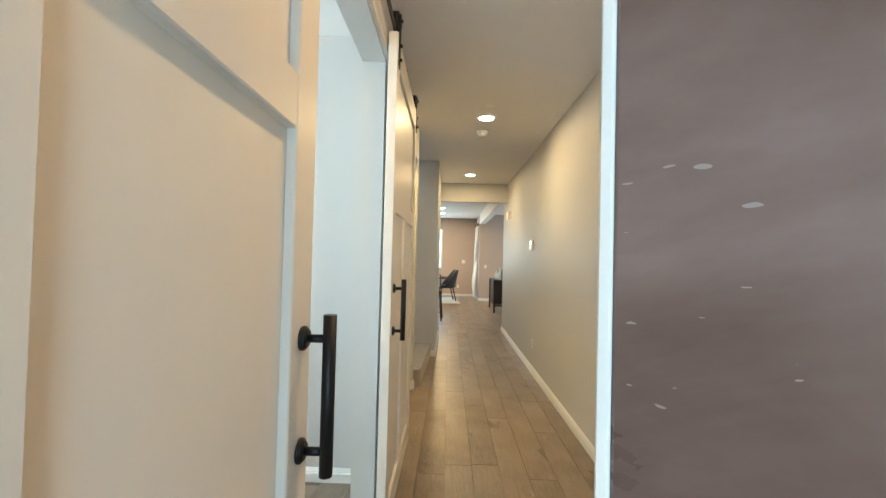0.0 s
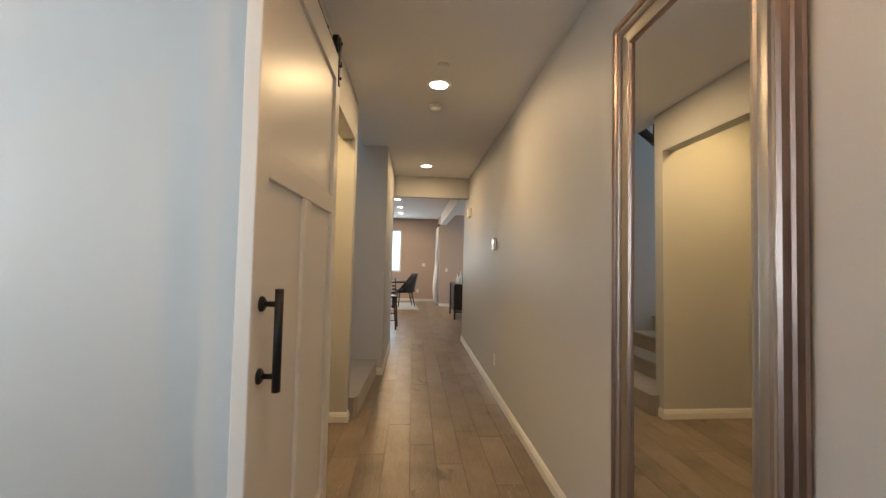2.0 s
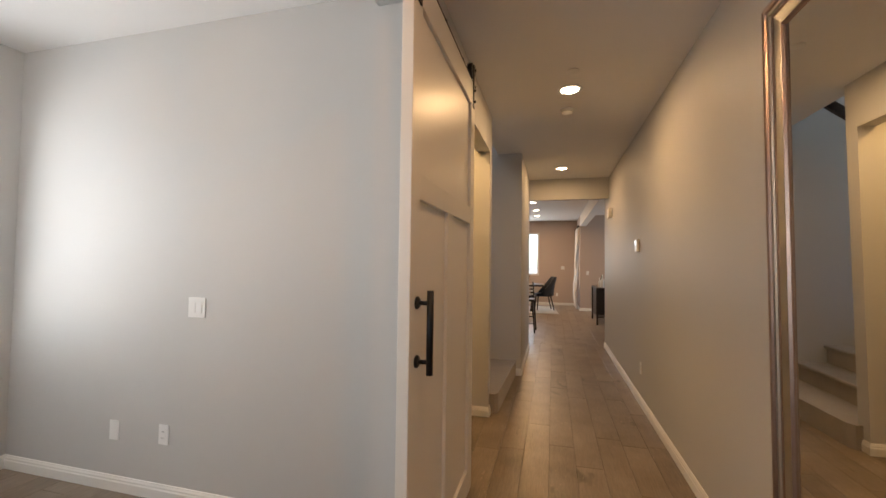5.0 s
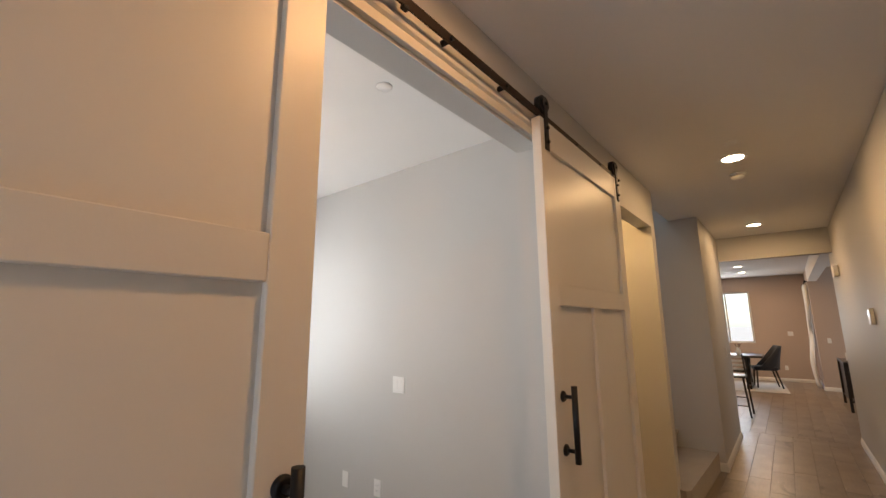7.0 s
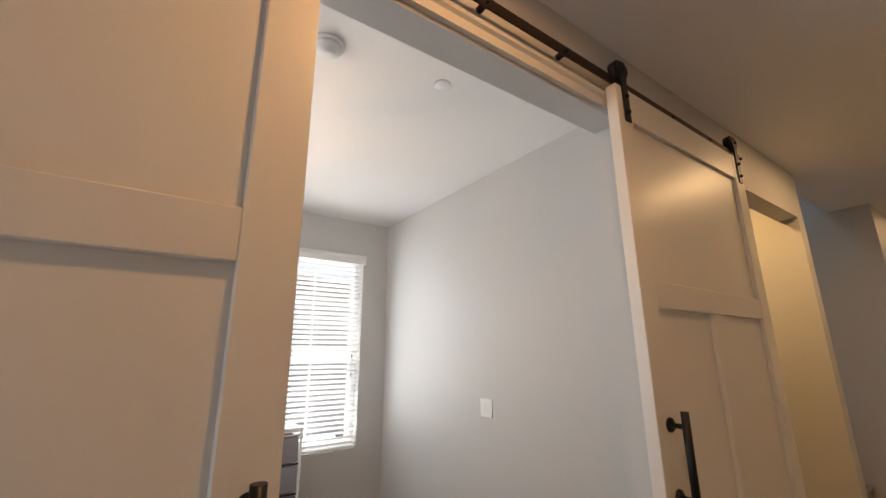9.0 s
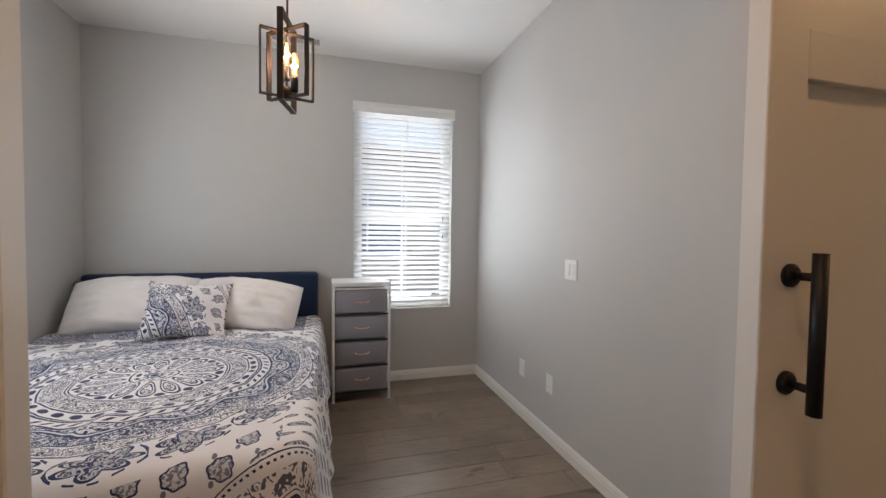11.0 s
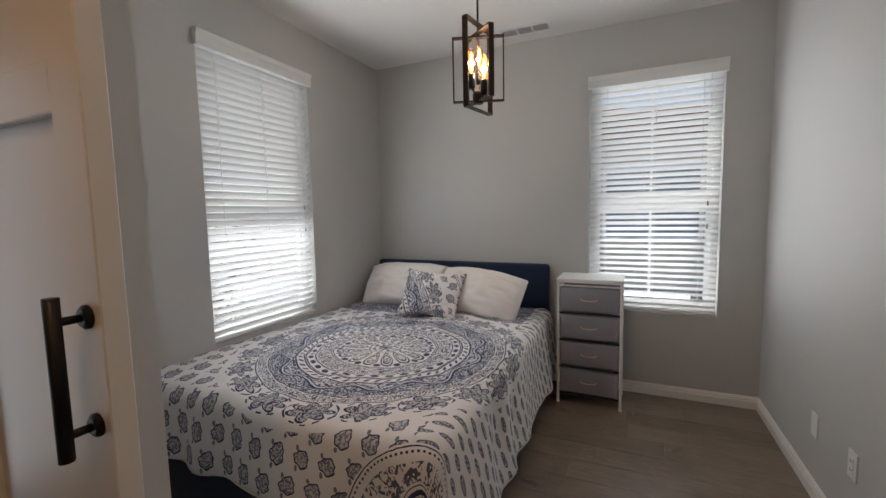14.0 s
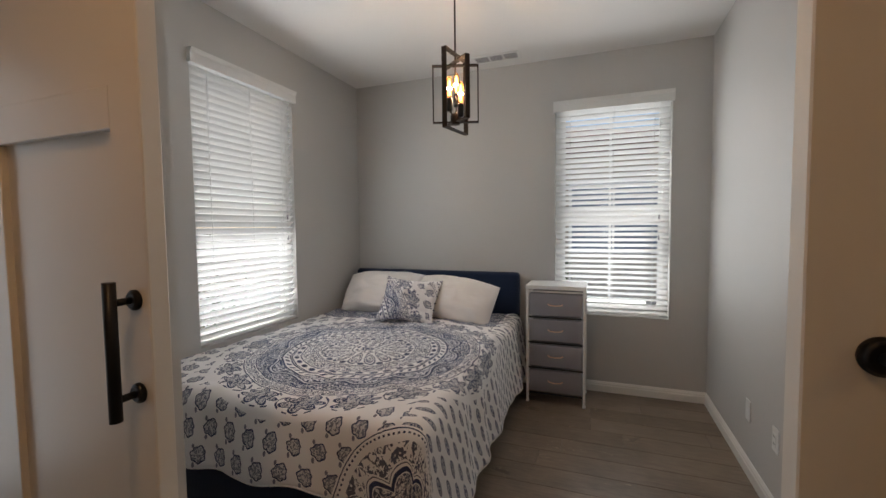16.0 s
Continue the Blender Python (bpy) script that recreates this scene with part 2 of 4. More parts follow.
def thing(name, place, label, category, group="", turn=0.0, kind=""):
    e = new(name)
    e.matrix_world = pose(*place, 0, 0, turn)
    e.empty_display_size = 0.1
    return tagged(e, label, category, group, kind)


def add_box(bm, lo, hi, bevel=0.0, segs=2, mat=0):
    t = bmesh.new()
    bmesh.ops.create_cube(t, size=1.0)
    for v in t.verts:
        v.co = Vector([(lo[i] + hi[i]) / 2 + v.co[i] * (hi[i] - lo[i]) for i in range(3)])
    if bevel > 0:
        bmesh.ops.bevel(t, geom=t.edges[:], offset=bevel, segments=segs, affect="EDGES", profile=0.5)
    merge(bm, t, mat)
    return bm


def merge(bm, t, mat=0):
    base = [bm.verts.new(v.co) for v in t.verts]
    t.verts.index_update()
    for f in t.faces:
        nf = bm.faces.new([base[v.index] for v in f.verts])
        nf.material_index = mat
        nf.smooth = f.smooth
    t.free()


def box(lo, hi, bevel=0.0, segs=2):
    return add_box(bmesh.new(), lo, hi, bevel, segs)


def grid_solid(xs, ys, zs, solid):
    """The skin of those cells of a grid for which solid(i, j, k) holds."""
    bm = bmesh.new()
    verts = {}

    def v(i, j, k):
        if (i, j, k) not in verts:
            verts[i, j, k] = bm.verts.new((xs[i], ys[j], zs[k]))
        return verts[i, j, k]

    n = (len(xs) - 1, len(ys) - 1, len(zs) - 1)
    full = lambda i, j, k: 0 <= i < n[0] and 0 <= j < n[1] and 0 <= k < n[2] and solid(i, j, k)
    for i in range(n[0]):
        for j in range(n[1]):
            for k in range(n[2]):
                if not full(i, j, k):
                    continue
                for d, quad in (((-1, 0, 0), ((0, 0, 0), (0, 0, 1), (0, 1, 1), (0, 1, 0))),
                                ((1, 0, 0), ((1, 0, 0), (1, 1, 0), (1, 1, 1), (1, 0, 1))),
                                ((0, -1, 0), ((0, 0, 0), (1, 0, 0), (1, 0, 1), (0, 0, 1))),
                                ((0, 1, 0), ((0, 1, 0), (0, 1, 1), (1, 1, 1), (1, 1, 0))),
                                ((0, 0, -1), ((0, 0, 0), (0, 1, 0), (1, 1, 0), (1, 0, 0))),
                                ((0, 0, 1), ((0, 0, 1), (1, 0, 1), (1, 1, 1), (0, 1, 1)))):
                    if not full(i + d[0], j + d[1], k + d[2]):
                        bm.faces.new([v(i + a, j + b, k + c) for a, b, c in quad])
    return bm


def wall(name, lo, hi, holes=(), label="painted drywall wall", material="wall"):
    """A wall from corner to corner; holes are boxes (a0, a1, z0, z1) along its length."""
    along = 0 if hi[0] - lo[0] > hi[1] - lo[1] else 1
    cuts = sorted({lo[along], hi[along], *[h[0] for h in holes], *[h[1] for h in holes]})
    zs = sorted({lo[2], hi[2], *[h[2] for h in holes], *[h[3] for h in holes]})
    thick = [lo[1 - along], hi[1 - along]]
    xs, ys = (cuts, thick) if along == 0 else (thick, cuts)

    def solid(i, j, k):
        c = (i, j)[along]
        m, z = (cuts[c] + cuts[c + 1]) / 2, (zs[k] + zs[k + 1]) / 2
        return not any(h[0] < m < h[1] and h[2] < z < h[3] for h in holes)

    return tagged(part(name, grid_solid(xs, ys, zs, solid), material), label, "wall", kind="structure")


def add_cyl(bm, a, b, r, r2=None, segs=16, cap=True, mat=0, smooth=True):
    a, b = Vector(a), Vector(b)
    t = bmesh.new()
    bmesh.ops.create_cone(t, cap_ends=cap, segments=segs, radius1=r, radius2=r if r2 is None else r2, depth=(b - a).length)
    q = (b - a).to_track_quat("Z", "Y").to_matrix().to_4x4()
    bmesh.ops.transform(t, matrix=Matrix.Translation((a + b) / 2) @ q, verts=t.verts)
    for f in t.faces:
        f.smooth = smooth and len(f.verts) == 4
    merge(bm, t, mat)
    return bm


def cyl(a, b, r, r2=None, segs=16):
    return add_cyl(bmesh.new(), a, b, r, r2, segs)


def lathe(profile, segs=24, center=(0, 0, 0), bm=None):
    """A turned body; profile is (radius, height) from the bottom to the top."""
    bm = bm or bmesh.new()
    rings = []
    for r, z in profile:
        rings.append([bm.verts.new((center[0] + r * math.cos(2 * math.pi * i / segs), center[1] + r * math.sin(2 * math.pi * i / segs), center[2] + z)) for i in range(segs)])
    for a, b in zip(rings, rings[1:]):
        for i in range(segs):
            f = bm.faces.new((a[i], a[(i + 1) % segs], b[(i + 1) % segs], b[i]))
            f.smooth = True
    bm.faces.new(rings[0][::-1])
    bm.faces.new(rings[-1])
    return bm


def sweep(points, profile, bm=None, up=(0, 0, 1)):
    """A closed profile (side, up) carried along a line of points with mitred corners."""
    bm = bm or bmesh.new()
    pts = [Vector(p) for p in points]
    rings = []
    for i, p in enumerate(pts):
        d0 = (p - pts[i - 1]).normalized() if i else None
        d1 = (pts[i + 1] - p).normalized() if i < len(pts) - 1 else None
        d = ((d0 or d1) + (d1 or d0)).normalized()
        side = d.cross(Vector(up)).normalized()
        k = 1.0 / max(0.3, d.dot(d1 or d0))
        rings.append([bm.verts.new(p + side * (a * k) + Vector(up) * b) for a, b in profile])
    n = len(profile)
    for a, b in zip(rings, rings[1:]):
        for i in range(n):
            bm.faces.new((a[i], a[(i + 1) % n], b[(i + 1) % n], b[i]))
    bm.faces.new(rings[0][::-1])
    bm.faces.new(rings[-1])
    return bm


# ---- plan ----
LX, LB = 0.12, 0.0         # hall face and room face of the wall between hall and bedroom
RX = 1.515                   # right wall of the hall
WX, NY, SY = -2.765, 2.585, -0.435   # bedroom: west, north and south walls
OP0, OP1, OPZ = 0.70, 2.17, 2.385     # wide opening of the bedroom
PX = 0.30                    # hall wall beyond the stair
EY = -0.50                   # inner face of the front wall
T = 0.115
OUT = 0.16

# ---- floors, ceilings, walls ----
tagged(part("floor", box((-4.2, -0.6, -0.12), (5.0, 15.2, -0.008)), "joint"), "grey-brown wood plank floor through hall and rooms", "floor", kind="structure")
hall_ceiling = grid_solid([LX - 0.12, RX + T], [EY, 7.53], [CEIL, CEIL + 0.1], lambda i, j, k: True)
tagged(part("ceiling", hall_ceiling, "ceiling"), "matt off-white ceiling of the hall", "ceiling", kind="structure")
tagged(part("ceiling_bedroom", box((WX - OUT, SY - OUT, CEIL), (LX - 0.12, NY + T, CEIL + 0.1)), "ceiling"), "matt off-white bedroom ceiling", "ceiling", kind="structure")
tagged(part("ceiling_passage", box((-1.6, NY + T, CEIL), (LX - 0.12, 4.5, CEIL + 0.1)), "ceiling"), "matt off-white passage ceiling", "ceiling", kind="structure")
tagged(part("ceiling_dining", box((-4.2, 7.53, 2.82), (5.0, 15.2, 2.92)), "ceiling"), "matt off-white dining room ceiling", "ceiling", kind="structure")

WIN_W = (1.465, 2.325, 0.63, 2.365)
WIN_S = (-1.827, -0.965, 0.655, 2.41)
wall("wall_bedroom_west", (WX - OUT, SY - OUT, 0), (WX, NY + T, CEIL), [WIN_W], "smooth grey painted bedroom wall with a window")
wall("wall_bedroom_south", (WX, SY - OUT, 0), (LB, SY, CEIL), [WIN_S], "smooth grey painted bedroom wall with a window")
wall("wall_bedroom_north", (WX, NY, 0), (LB, NY + T, CEIL), (), "smooth grey painted bedroom wall")
wall("wall_hall_west", (LB, EY, 0), (LX, 4.50, CEIL), [(OP0, OP1, -1, OPZ), (3.28, 4.38, -1, OPZ)], "grey painted hall wall with a wide opening and a passage")
wall("wall_passage_north", (-1.6, 4.38, 0), (LB, 4.50, CEIL), (), "grey painted passage wall")
wall("wall_passage_end", (-1.72, NY + T, 0), (-1.6, 4.50, CEIL), (), "grey painted passage wall")
wall("wall_stair_north", (-4.0, 5.83, 0), (PX, 5.95, CEIL + 2.7), (), "grey painted stairwell wall")
wall("wall_stair_west", (-4.1, 4.38, 0), (-4.0, 5.95, CEIL + 2.7), (), "grey painted stairwell wall")
wall("wall_stair_south", (-4.0, 4.38, CEIL + 0.1), (0.0, 4.50, CEIL + 2.7), (), "grey painted stairwell wall")
wall("wall_stair_east", (0.0, 4.38, CEIL + 0.1), (0.12, 5.95, CEIL + 2.7), (), "grey painted stairwell wall")
wall("wall_hall_pier", (PX - T, 5.95, 0), (PX, 7.53, CEIL), (), "grey painted hall wall beyond the stair")
wall("wall_hall_east", (RX, EY, 0), (RX + T, 8.05, CEIL), (), "grey painted hall wall")
wall("wall_front", (LB, EY - OUT, 0), (RX + T, EY, CEIL), [(0.36, 1.27, -1, 2.06)], "painted front wall with the entry doorway")
tagged(part("header", box((PX - T, 7.53, 2.405), (RX, 7.65, 2.82)), "wall"), "grey painted header across the end of the hall", "beam", kind="structure")
wall("wall_dining_far", (-4.2, 15.0, 0), (1.45, 15.15, 2.82), [(-0.95, 0.22, 0.98, 2.42)], "taupe painted dining wall with a window", "taupe")
wall("wall_dining_return", (1.45, 13.5, 0), (1.57, 15.15, 2.82), [(13.75, 14.80, -1, 2.35)], "taupe painted wall return", "taupe")
wall("wall_dining_right", (1.57, 13.5, 0), (5.0, 13.62, 2.82), (), "taupe painted dining wall", "taupe")
wall("wall_dining_east", (5.0, 7.5, 0), (5.12, 13.62, 2.82), (), "taupe painted dining wall", "taupe")
wall("wall_dining_west", (-4.3, 7.53, 0), (-4.2, 15.15, 2.82), (), "taupe painted dining wall", "taupe")
wall("wall_dining_south", (-4.2, 7.53, 0), (PX - T, 7.65, 2.82), (), "taupe painted dining wall", "taupe")
wall("wall_kitchen_south", (RX + T, 7.93, 0), (5.0, 8.05, 2.82), (), "taupe painted wall")
tagged(part("roof_cover", box((-4.4, 4.3, CEIL + 2.7), (0.2, 6.0, CEIL + 2.8)), "ceiling"), "off-white stairwell ceiling", "ceiling", kind="structure")

BASE = [(0, 0), (0.015, 0), (0.015, 0.052), (0.011, 0.060), (0.011, 0.068), (0.006, 0.077), (0.004, 0.083), (0, 0.085)]


def baseboard(points, label="white moulded baseboard"):
    """The room lies to the right of the line of points."""
    return tagged(part("baseboard", sweep(points, BASE), "trim"), label, "baseboard", kind="structure")


baseboard([(LB, SY, 0), (LB, OP0, 0)][::-1])
baseboard([(LB, SY, 0), (WX, SY, 0), (WX, NY, 0), (LB, NY, 0), (LB, OP1, 0)])
baseboard([(LX, EY, 0), (LX, OP0, 0)])
baseboard([(LX, OP1, 0), (LX, 3.28, 0)])
baseboard([(-1.6, 4.38, 0), (LX, 4.38, 0), (LX, 4.50, 0)])
baseboard([(0.20, 5.83, 0), (PX, 5.83, 0), (PX, 7.53, 0)])
baseboard([(RX, 8.05, 0), (RX, EY, 0)])
baseboard([(-4.2, 15.0, 0), (1.45, 15.0, 0), (1.45, 13.5, 0), (5.0, 13.5, 0)])


# ---- barn doors ----
def panel_bar(name, lo, hi, door):
    return part(name, box(lo, hi, 0.0025, 1), "door", door)


def barn_door(y0, w, label, handle_north):
    """A sliding door w metres wide; its origin is its lower south corner."""
    d = thing("barn_door", (0.155, y0, 0.015), label, "door", "pair of sliding barn doors")
    h, t, s, rec = 2.455, 0.045, 0.102, 0.018
    part("door_panel", box((0.002, s - 0.01, 0.08), (t - rec, w - s + 0.01, h - 0.08)), "door", d)
    panel_bar("stile", (0, 0, 0), (t, s, h), d)
    panel_bar("stile", (0, w - s, 0), (t, w, h), d)
    panel_bar("rail", (0, s, 0), (t - 0.001, w - s, 0.14), d)
    panel_bar("rail", (0, s, 1.585), (t - 0.001, w - s, 1.682), d)
    panel_bar("rail", (0, s, h - 0.14), (t - 0.001, w - s, h), d)
    panel_bar("mullion", (0, w / 2 - s / 2, 0.14), (t - 0.0015, w / 2 + s / 2, 1.585), d)
    hy = w - 0.045 if handle_north else 0.073
    hd = part("handle", cyl((t + 0.052, hy, 0.950), (t + 0.052, hy, 1.250), 0.0125, segs=20), "black", d, "matt black steel bar handle")
    for z in (0.995, 1.205):
        m = add_cyl(bmesh.new(), (t, hy, z), (t + 0.006, hy, z), 0.023, segs=24)
        add_cyl(m, (t + 0.006, hy, z), (t + 0.012, hy, z), 0.023, 0.016, segs=24)
        add_cyl(m, (t + 0.012, hy, z), (t + 0.045, hy, z), 0.008, segs=16)
        part("handle_mount", m, "black", hd)
    for y in (0.037 if handle_north else 0.058, w - 0.05):
        st = add_box(bmesh.new(), (t, y - 0.02, h - 0.155), (t + 0.006, y + 0.02, h + 0.085), 0.0015, 1)
        strap = part("hanger_strap", st, "black", d, "black steel hanger strap")
        wh = add_cyl(bmesh.new(), (t - 0.032, y, h + 0.080), (t - 0.004, y, h + 0.080), 0.046, segs=28)
        part("hanger_wheel", wh, "black", strap)
        cp = add_cyl(bmesh.new(), (t + 0.0, y, h + 0.080), (t + 0.007, y, h + 0.080), 0.034, segs=24)
        part("hanger_cap", cp, "black", strap)
        for bz in (h + 0.080, h - 0.045, h - 0.115):
            part("bolt", add_cyl(bmesh.new(), (t + 0.006, y, bz), (t + 0.016, y, bz), 0.009, segs=6), "black", strap)
    return d


D1 = barn_door(-0.315, 1.20, "off-white panelled sliding barn door pushed open before the bedroom opening, black bar handle", True)
D2 = barn_door(2.03, 1.16, "off-white panelled sliding barn door pushed open beyond the bedroom opening, black bar handle", False)

rail = thing("barn_door_track", (0.155, -0.35, 2.463), "black steel sliding door track on a painted header board", "door track")
part("track_bar", box((0.022, 0, 0.012), (0.030, 3.60, 0.052), 0.001, 1), "bronze", rail)
for i in range(10):
    y = 0.25 + i * 0.372
    part("spacer", cyl((-0.010, y, 0.030), (0.022, y, 0.030), 0.012, segs=14), "black", rail)
    part("bolt", cyl((0.030, y, 0.030), (0.040, y, 0.030), 0.009, segs=6), "black", rail)
for y in (1.43, 1.515):
    part("track_stop", box((0.016, y - 0.018, 0.050), (0.040, y + 0.018, 0.074), 0.003), "black", rail)
    part("track_stop", box((0.018, y - 0.012, 0.0), (0.036, y + 0.012, 0.012), 0.002), "black", rail)
hb = [(0, 0), (0.020, 0), (0.020, 0.032), (0.015, 0.036), (0.015, 0.041), (0.027, 0.048), (0.031, 0.060), (0.027, 0.070), (0.020, 0.074), (0.020, 0.092), (0.012, 0.096), (0.012, 0.140), (0, 0.145)]
tagged(part("trim_header", sweep([(LX, -0.40, 2.400), (LX, 3.27, 2.400)], hb), "door"), "painted moulded header board above the opening", "trim", kind="structure")


# ---- front door ----
def front_door():
    a = Vector((0.539, 0.235, 0))
    b = Vector((1.25, -0.37, 0))
    ang = math.degrees(math.atan2(b.y - a.y, b.x - a.x))
    d = thing("front_door", (a.x, a.y, 0.01), "dark brown painted front door standing half open", "door", turn=ang)
    w = (b - a).length
    part("door_leaf", box((0.0, 0.0, 0), (w, 0.044, 2.03), 0.002, 1), "brown_door", d)
    part("door_edge", box((-0.006, 0.0, 0), (0.0, 0.044, 2.03), 0.001, 1), "trim", d, "pale strip along the door edge")
    return d


front_door()


# ---- mirror ----
def leaning_mirror(y0, y1, z0, z1):
    m = thing("wall_mirror", (RX, (y0 + y1) / 2, z0), "tall wall mirror with a wide bronze and silver moulded frame", "mirror")
    m.matrix_world = pose(RX, (y0 + y1) / 2, z0, 0, -0.5, 0)
    w, h = (y1 - y0), z1 - z0
    prof = [(0, 0), (0, 0.012), (0.006, 0.024), (0.014, 0.028), (0.018, 0.026), (0.026, 0.038), (0.036, 0.042), (0.044, 0.038), (0.048, 0.030),
            (0.060, 0.030), (0.066, 0.024), (0.074, 0.026), (0.080, 0.022), (0.116, 0.016), (0.121, 0.023), (0.129, 0.023), (0.136, 0.014), (0.142, 0.010), (0.142, 0)]
    corners = [(-w / 2, 0), (w / 2, 0), (w / 2, h), (-w / 2, h)]
    inward = [(1, 1), (-1, 1), (-1, -1), (1, -1)]
    for k in range(4):
        bm = bmesh.new()
        rings = []
        for c, n in ((corners[k], inward[k]), (corners[(k + 1) % 4], inward[(k + 1) % 4])):
            rings.append([bm.verts.new((-0.004 - d, c[0] + n[0] * s, c[1] + n[1] * s)) for s, d in prof])
        for i in range(len(prof) - 1):
            f = bm.faces.new((rings[0][i], rings[0][i + 1], rings[1][i + 1], rings[1][i]))
            f.material_index = 1 if i in (8, 9, 12, 13, 14) else 0
        bm.faces.new(rings[0][::-1])
        bm.faces.new(rings[1])
        part("frame_side", bm, ["mirror_bronze", "mirror_silver_paint"], m)
    part("mirror_glass", box((-0.014, -w / 2 + 0.139, 0.139), (-0.006, w / 2 - 0.139, h - 0.139)), "mirror", m, "clear mirror glass")
    return m


M["mirror_bronze"] = metal("bronze_frame", (0.37, 0.29, 0.255), 0.34)
M["mirror_silver_paint"] = metal("champagne_frame", (0.56, 0.53, 0.48), 0.40)
leaning_mirror(1.698, 2.545, 0.33, 2.38)


# ---- wall plates ----
def switch_plate(place, turn, gangs, label, kind="rocker"):
    p = thing("light_switch" if kind == "rocker" else ("outlet" if kind == "outlet" else "blank_plate"), place, label, "switch" if kind == "rocker" else "outlet", turn=turn)
    w = 0.07 + 0.046 * (gangs - 1)
    part("cover_plate", box((-w / 2, -0.006, -0.057), (w / 2, 0, 0.057), 0.002, 2), "plate", p)
    for g in range(gangs):
        x = (g - (gangs - 1) / 2) * 0.046
        if kind == "rocker":
            part("rocker", box((x - 0.0165, -0.010, -0.033), (x + 0.0165, -0.006, 0.033), 0.0015, 1), "plate", p)
        elif kind == "outlet":
            s = part("socket", box((x - 0.0165, -0.009, -0.033), (x + 0.0165, -0.006, 0.033), 0.001, 1), "plate", p)
            for z in (-0.018, 0.018):
                part("slot", box((x - 0.007, -0.0098, z - 0.005), (x - 0.005, -0.0088, z + 0.005)), "slot", s)
                part("slot", box((x + 0.005, -0.0098, z - 0.004), (x + 0.007, -0.0088, z + 0.004)), "slot", s)
    return p


switch_plate((-1.266, NY, 1.096), 0, 2, "white double light switch on the grey bedroom wall")
switch_plate((-1.842, NY, 0.348), 0, 1, "white blank cover plate on the grey bedroom wall", "blank")
switch_plate((-1.471, NY, 0.364), 0, 1, "white power outlet on the grey bedroom wall", "outlet")
switch_plate((RX, 5.13, 0.357), -90, 1, "white power outlet on the hall wall", "outlet")
switch_plate((PX, 7.0, 1.15), 90, 1, "white light switch on the hall wall")

th = thing("thermostat", (RX, 5.235, 1.565), "white wall thermostat on the hall wall", "thermostat", turn=-90)
part("thermostat_body", box((-0.05, -0.028, -0.065), (0.05, 0, 0.065), 0.006, 3), "plate", th)
part("display", box((-0.032, -0.030, 0.005), (0.032, -0.028, 0.045), 0.001, 1), "display", th, "small pale lit display")
ch = thing("door_chime", (RX, 7.2, 2.13), "white door chime box on the hall wall", "chime", turn=-90)
part("chime_box", box((-0.10, -0.055, -0.07), (0.10, 0, 0.07), 0.012, 3), "plate", ch)


# ---- ceiling fittings ----
def downlight(x, y, lit=True):
    d = thing("recessed_light", (x, y, CEIL), "round white recessed ceiling light, switched on", "ceiling light", "recessed ceiling lights")
    part("trim_ring", lathe([(0.095, 0.0), (0.095, -0.003), (0.088, -0.008), (0.074, -0.009), (0.070, -0.006), (0.070, 0.0)], 32), "plate", d)
    part("lens", lathe([(0.068, -0.001), (0.066, -0.006), (0.03, -0.008), (0.001, -0.008)], 28), "lamp_glass", d)
    return d


for lx, ly in LAMPS + [(-0.35, 3.75), NEAR_LAMP]:
    downlight(lx, ly)
for lx, ly in FAR_LAMPS:
    downlight(lx, ly).location.z = CEIL2


def ceiling_disc(x, y, r, label):
    d = thing("sprinkler_cover", (x, y, CEIL), label, "sprinkler cover")
    part("cover_disc", lathe([(r, 0.0), (r, -0.003), (r - 0.004, -0.006), (0.001, -0.007)], 28), "plate", d)


def smoke_alarm(x, y, r, label):
    d = thing("smoke_alarm", (x, y, CEIL), label, "smoke alarm")
    part("alarm_base", lathe([(r, 0.0), (r, -0.012), (r - 0.004, -0.015), (0.001, -0.015)], 32), "plate", d)
    part("alarm_cap", lathe([(r - 0.012, -0.015), (r - 0.012, -0.030), (r - 0.022, -0.040), (0.028, -0.042), (0.026, -0.046), (0.001, -0.046)], 32), "plate", d)


ceiling_disc(0.81, 3.70, 0.042, "round white sprinkler cover on the hall ceiling")
smoke_alarm(0.795, 4.46, 0.06, "round white smoke alarm on the hall ceiling")
ceiling_disc(-0.50, 1.70, 0.042, "round white sprinkler cover on the bedroom ceiling")
smoke_alarm(-0.55, 1.14, 0.068, "round white smoke alarm on the bedroom ceiling")

vent = thing("ceiling_vent", (-2.55, 1.02, CEIL), "white metal ceiling vent with three louvred fields", "vent")
part("vent_frame", grid_solid([-0.075, -0.055, 0.055, 0.075], [-0.19, -0.17, -0.062, -0.052, 0.052, 0.062, 0.17, 0.19], [-0.008, 0.0],
     lambda i, j, k: i != 1 or j % 2 == 0), "plate", vent)
part("vent_back", box((-0.055, -0.17, -0.0015), (0.055, 0.17, -0.0005)), "grey_cloth", vent)
for f in range(3):
    for i in range(8):
        y = -0.165 + f * 0.116 + i * 0.0132
        part("louvre", box((-0.054, y, -0.007), (0.054, y + 0.0022, -0.004)), "plate", vent)


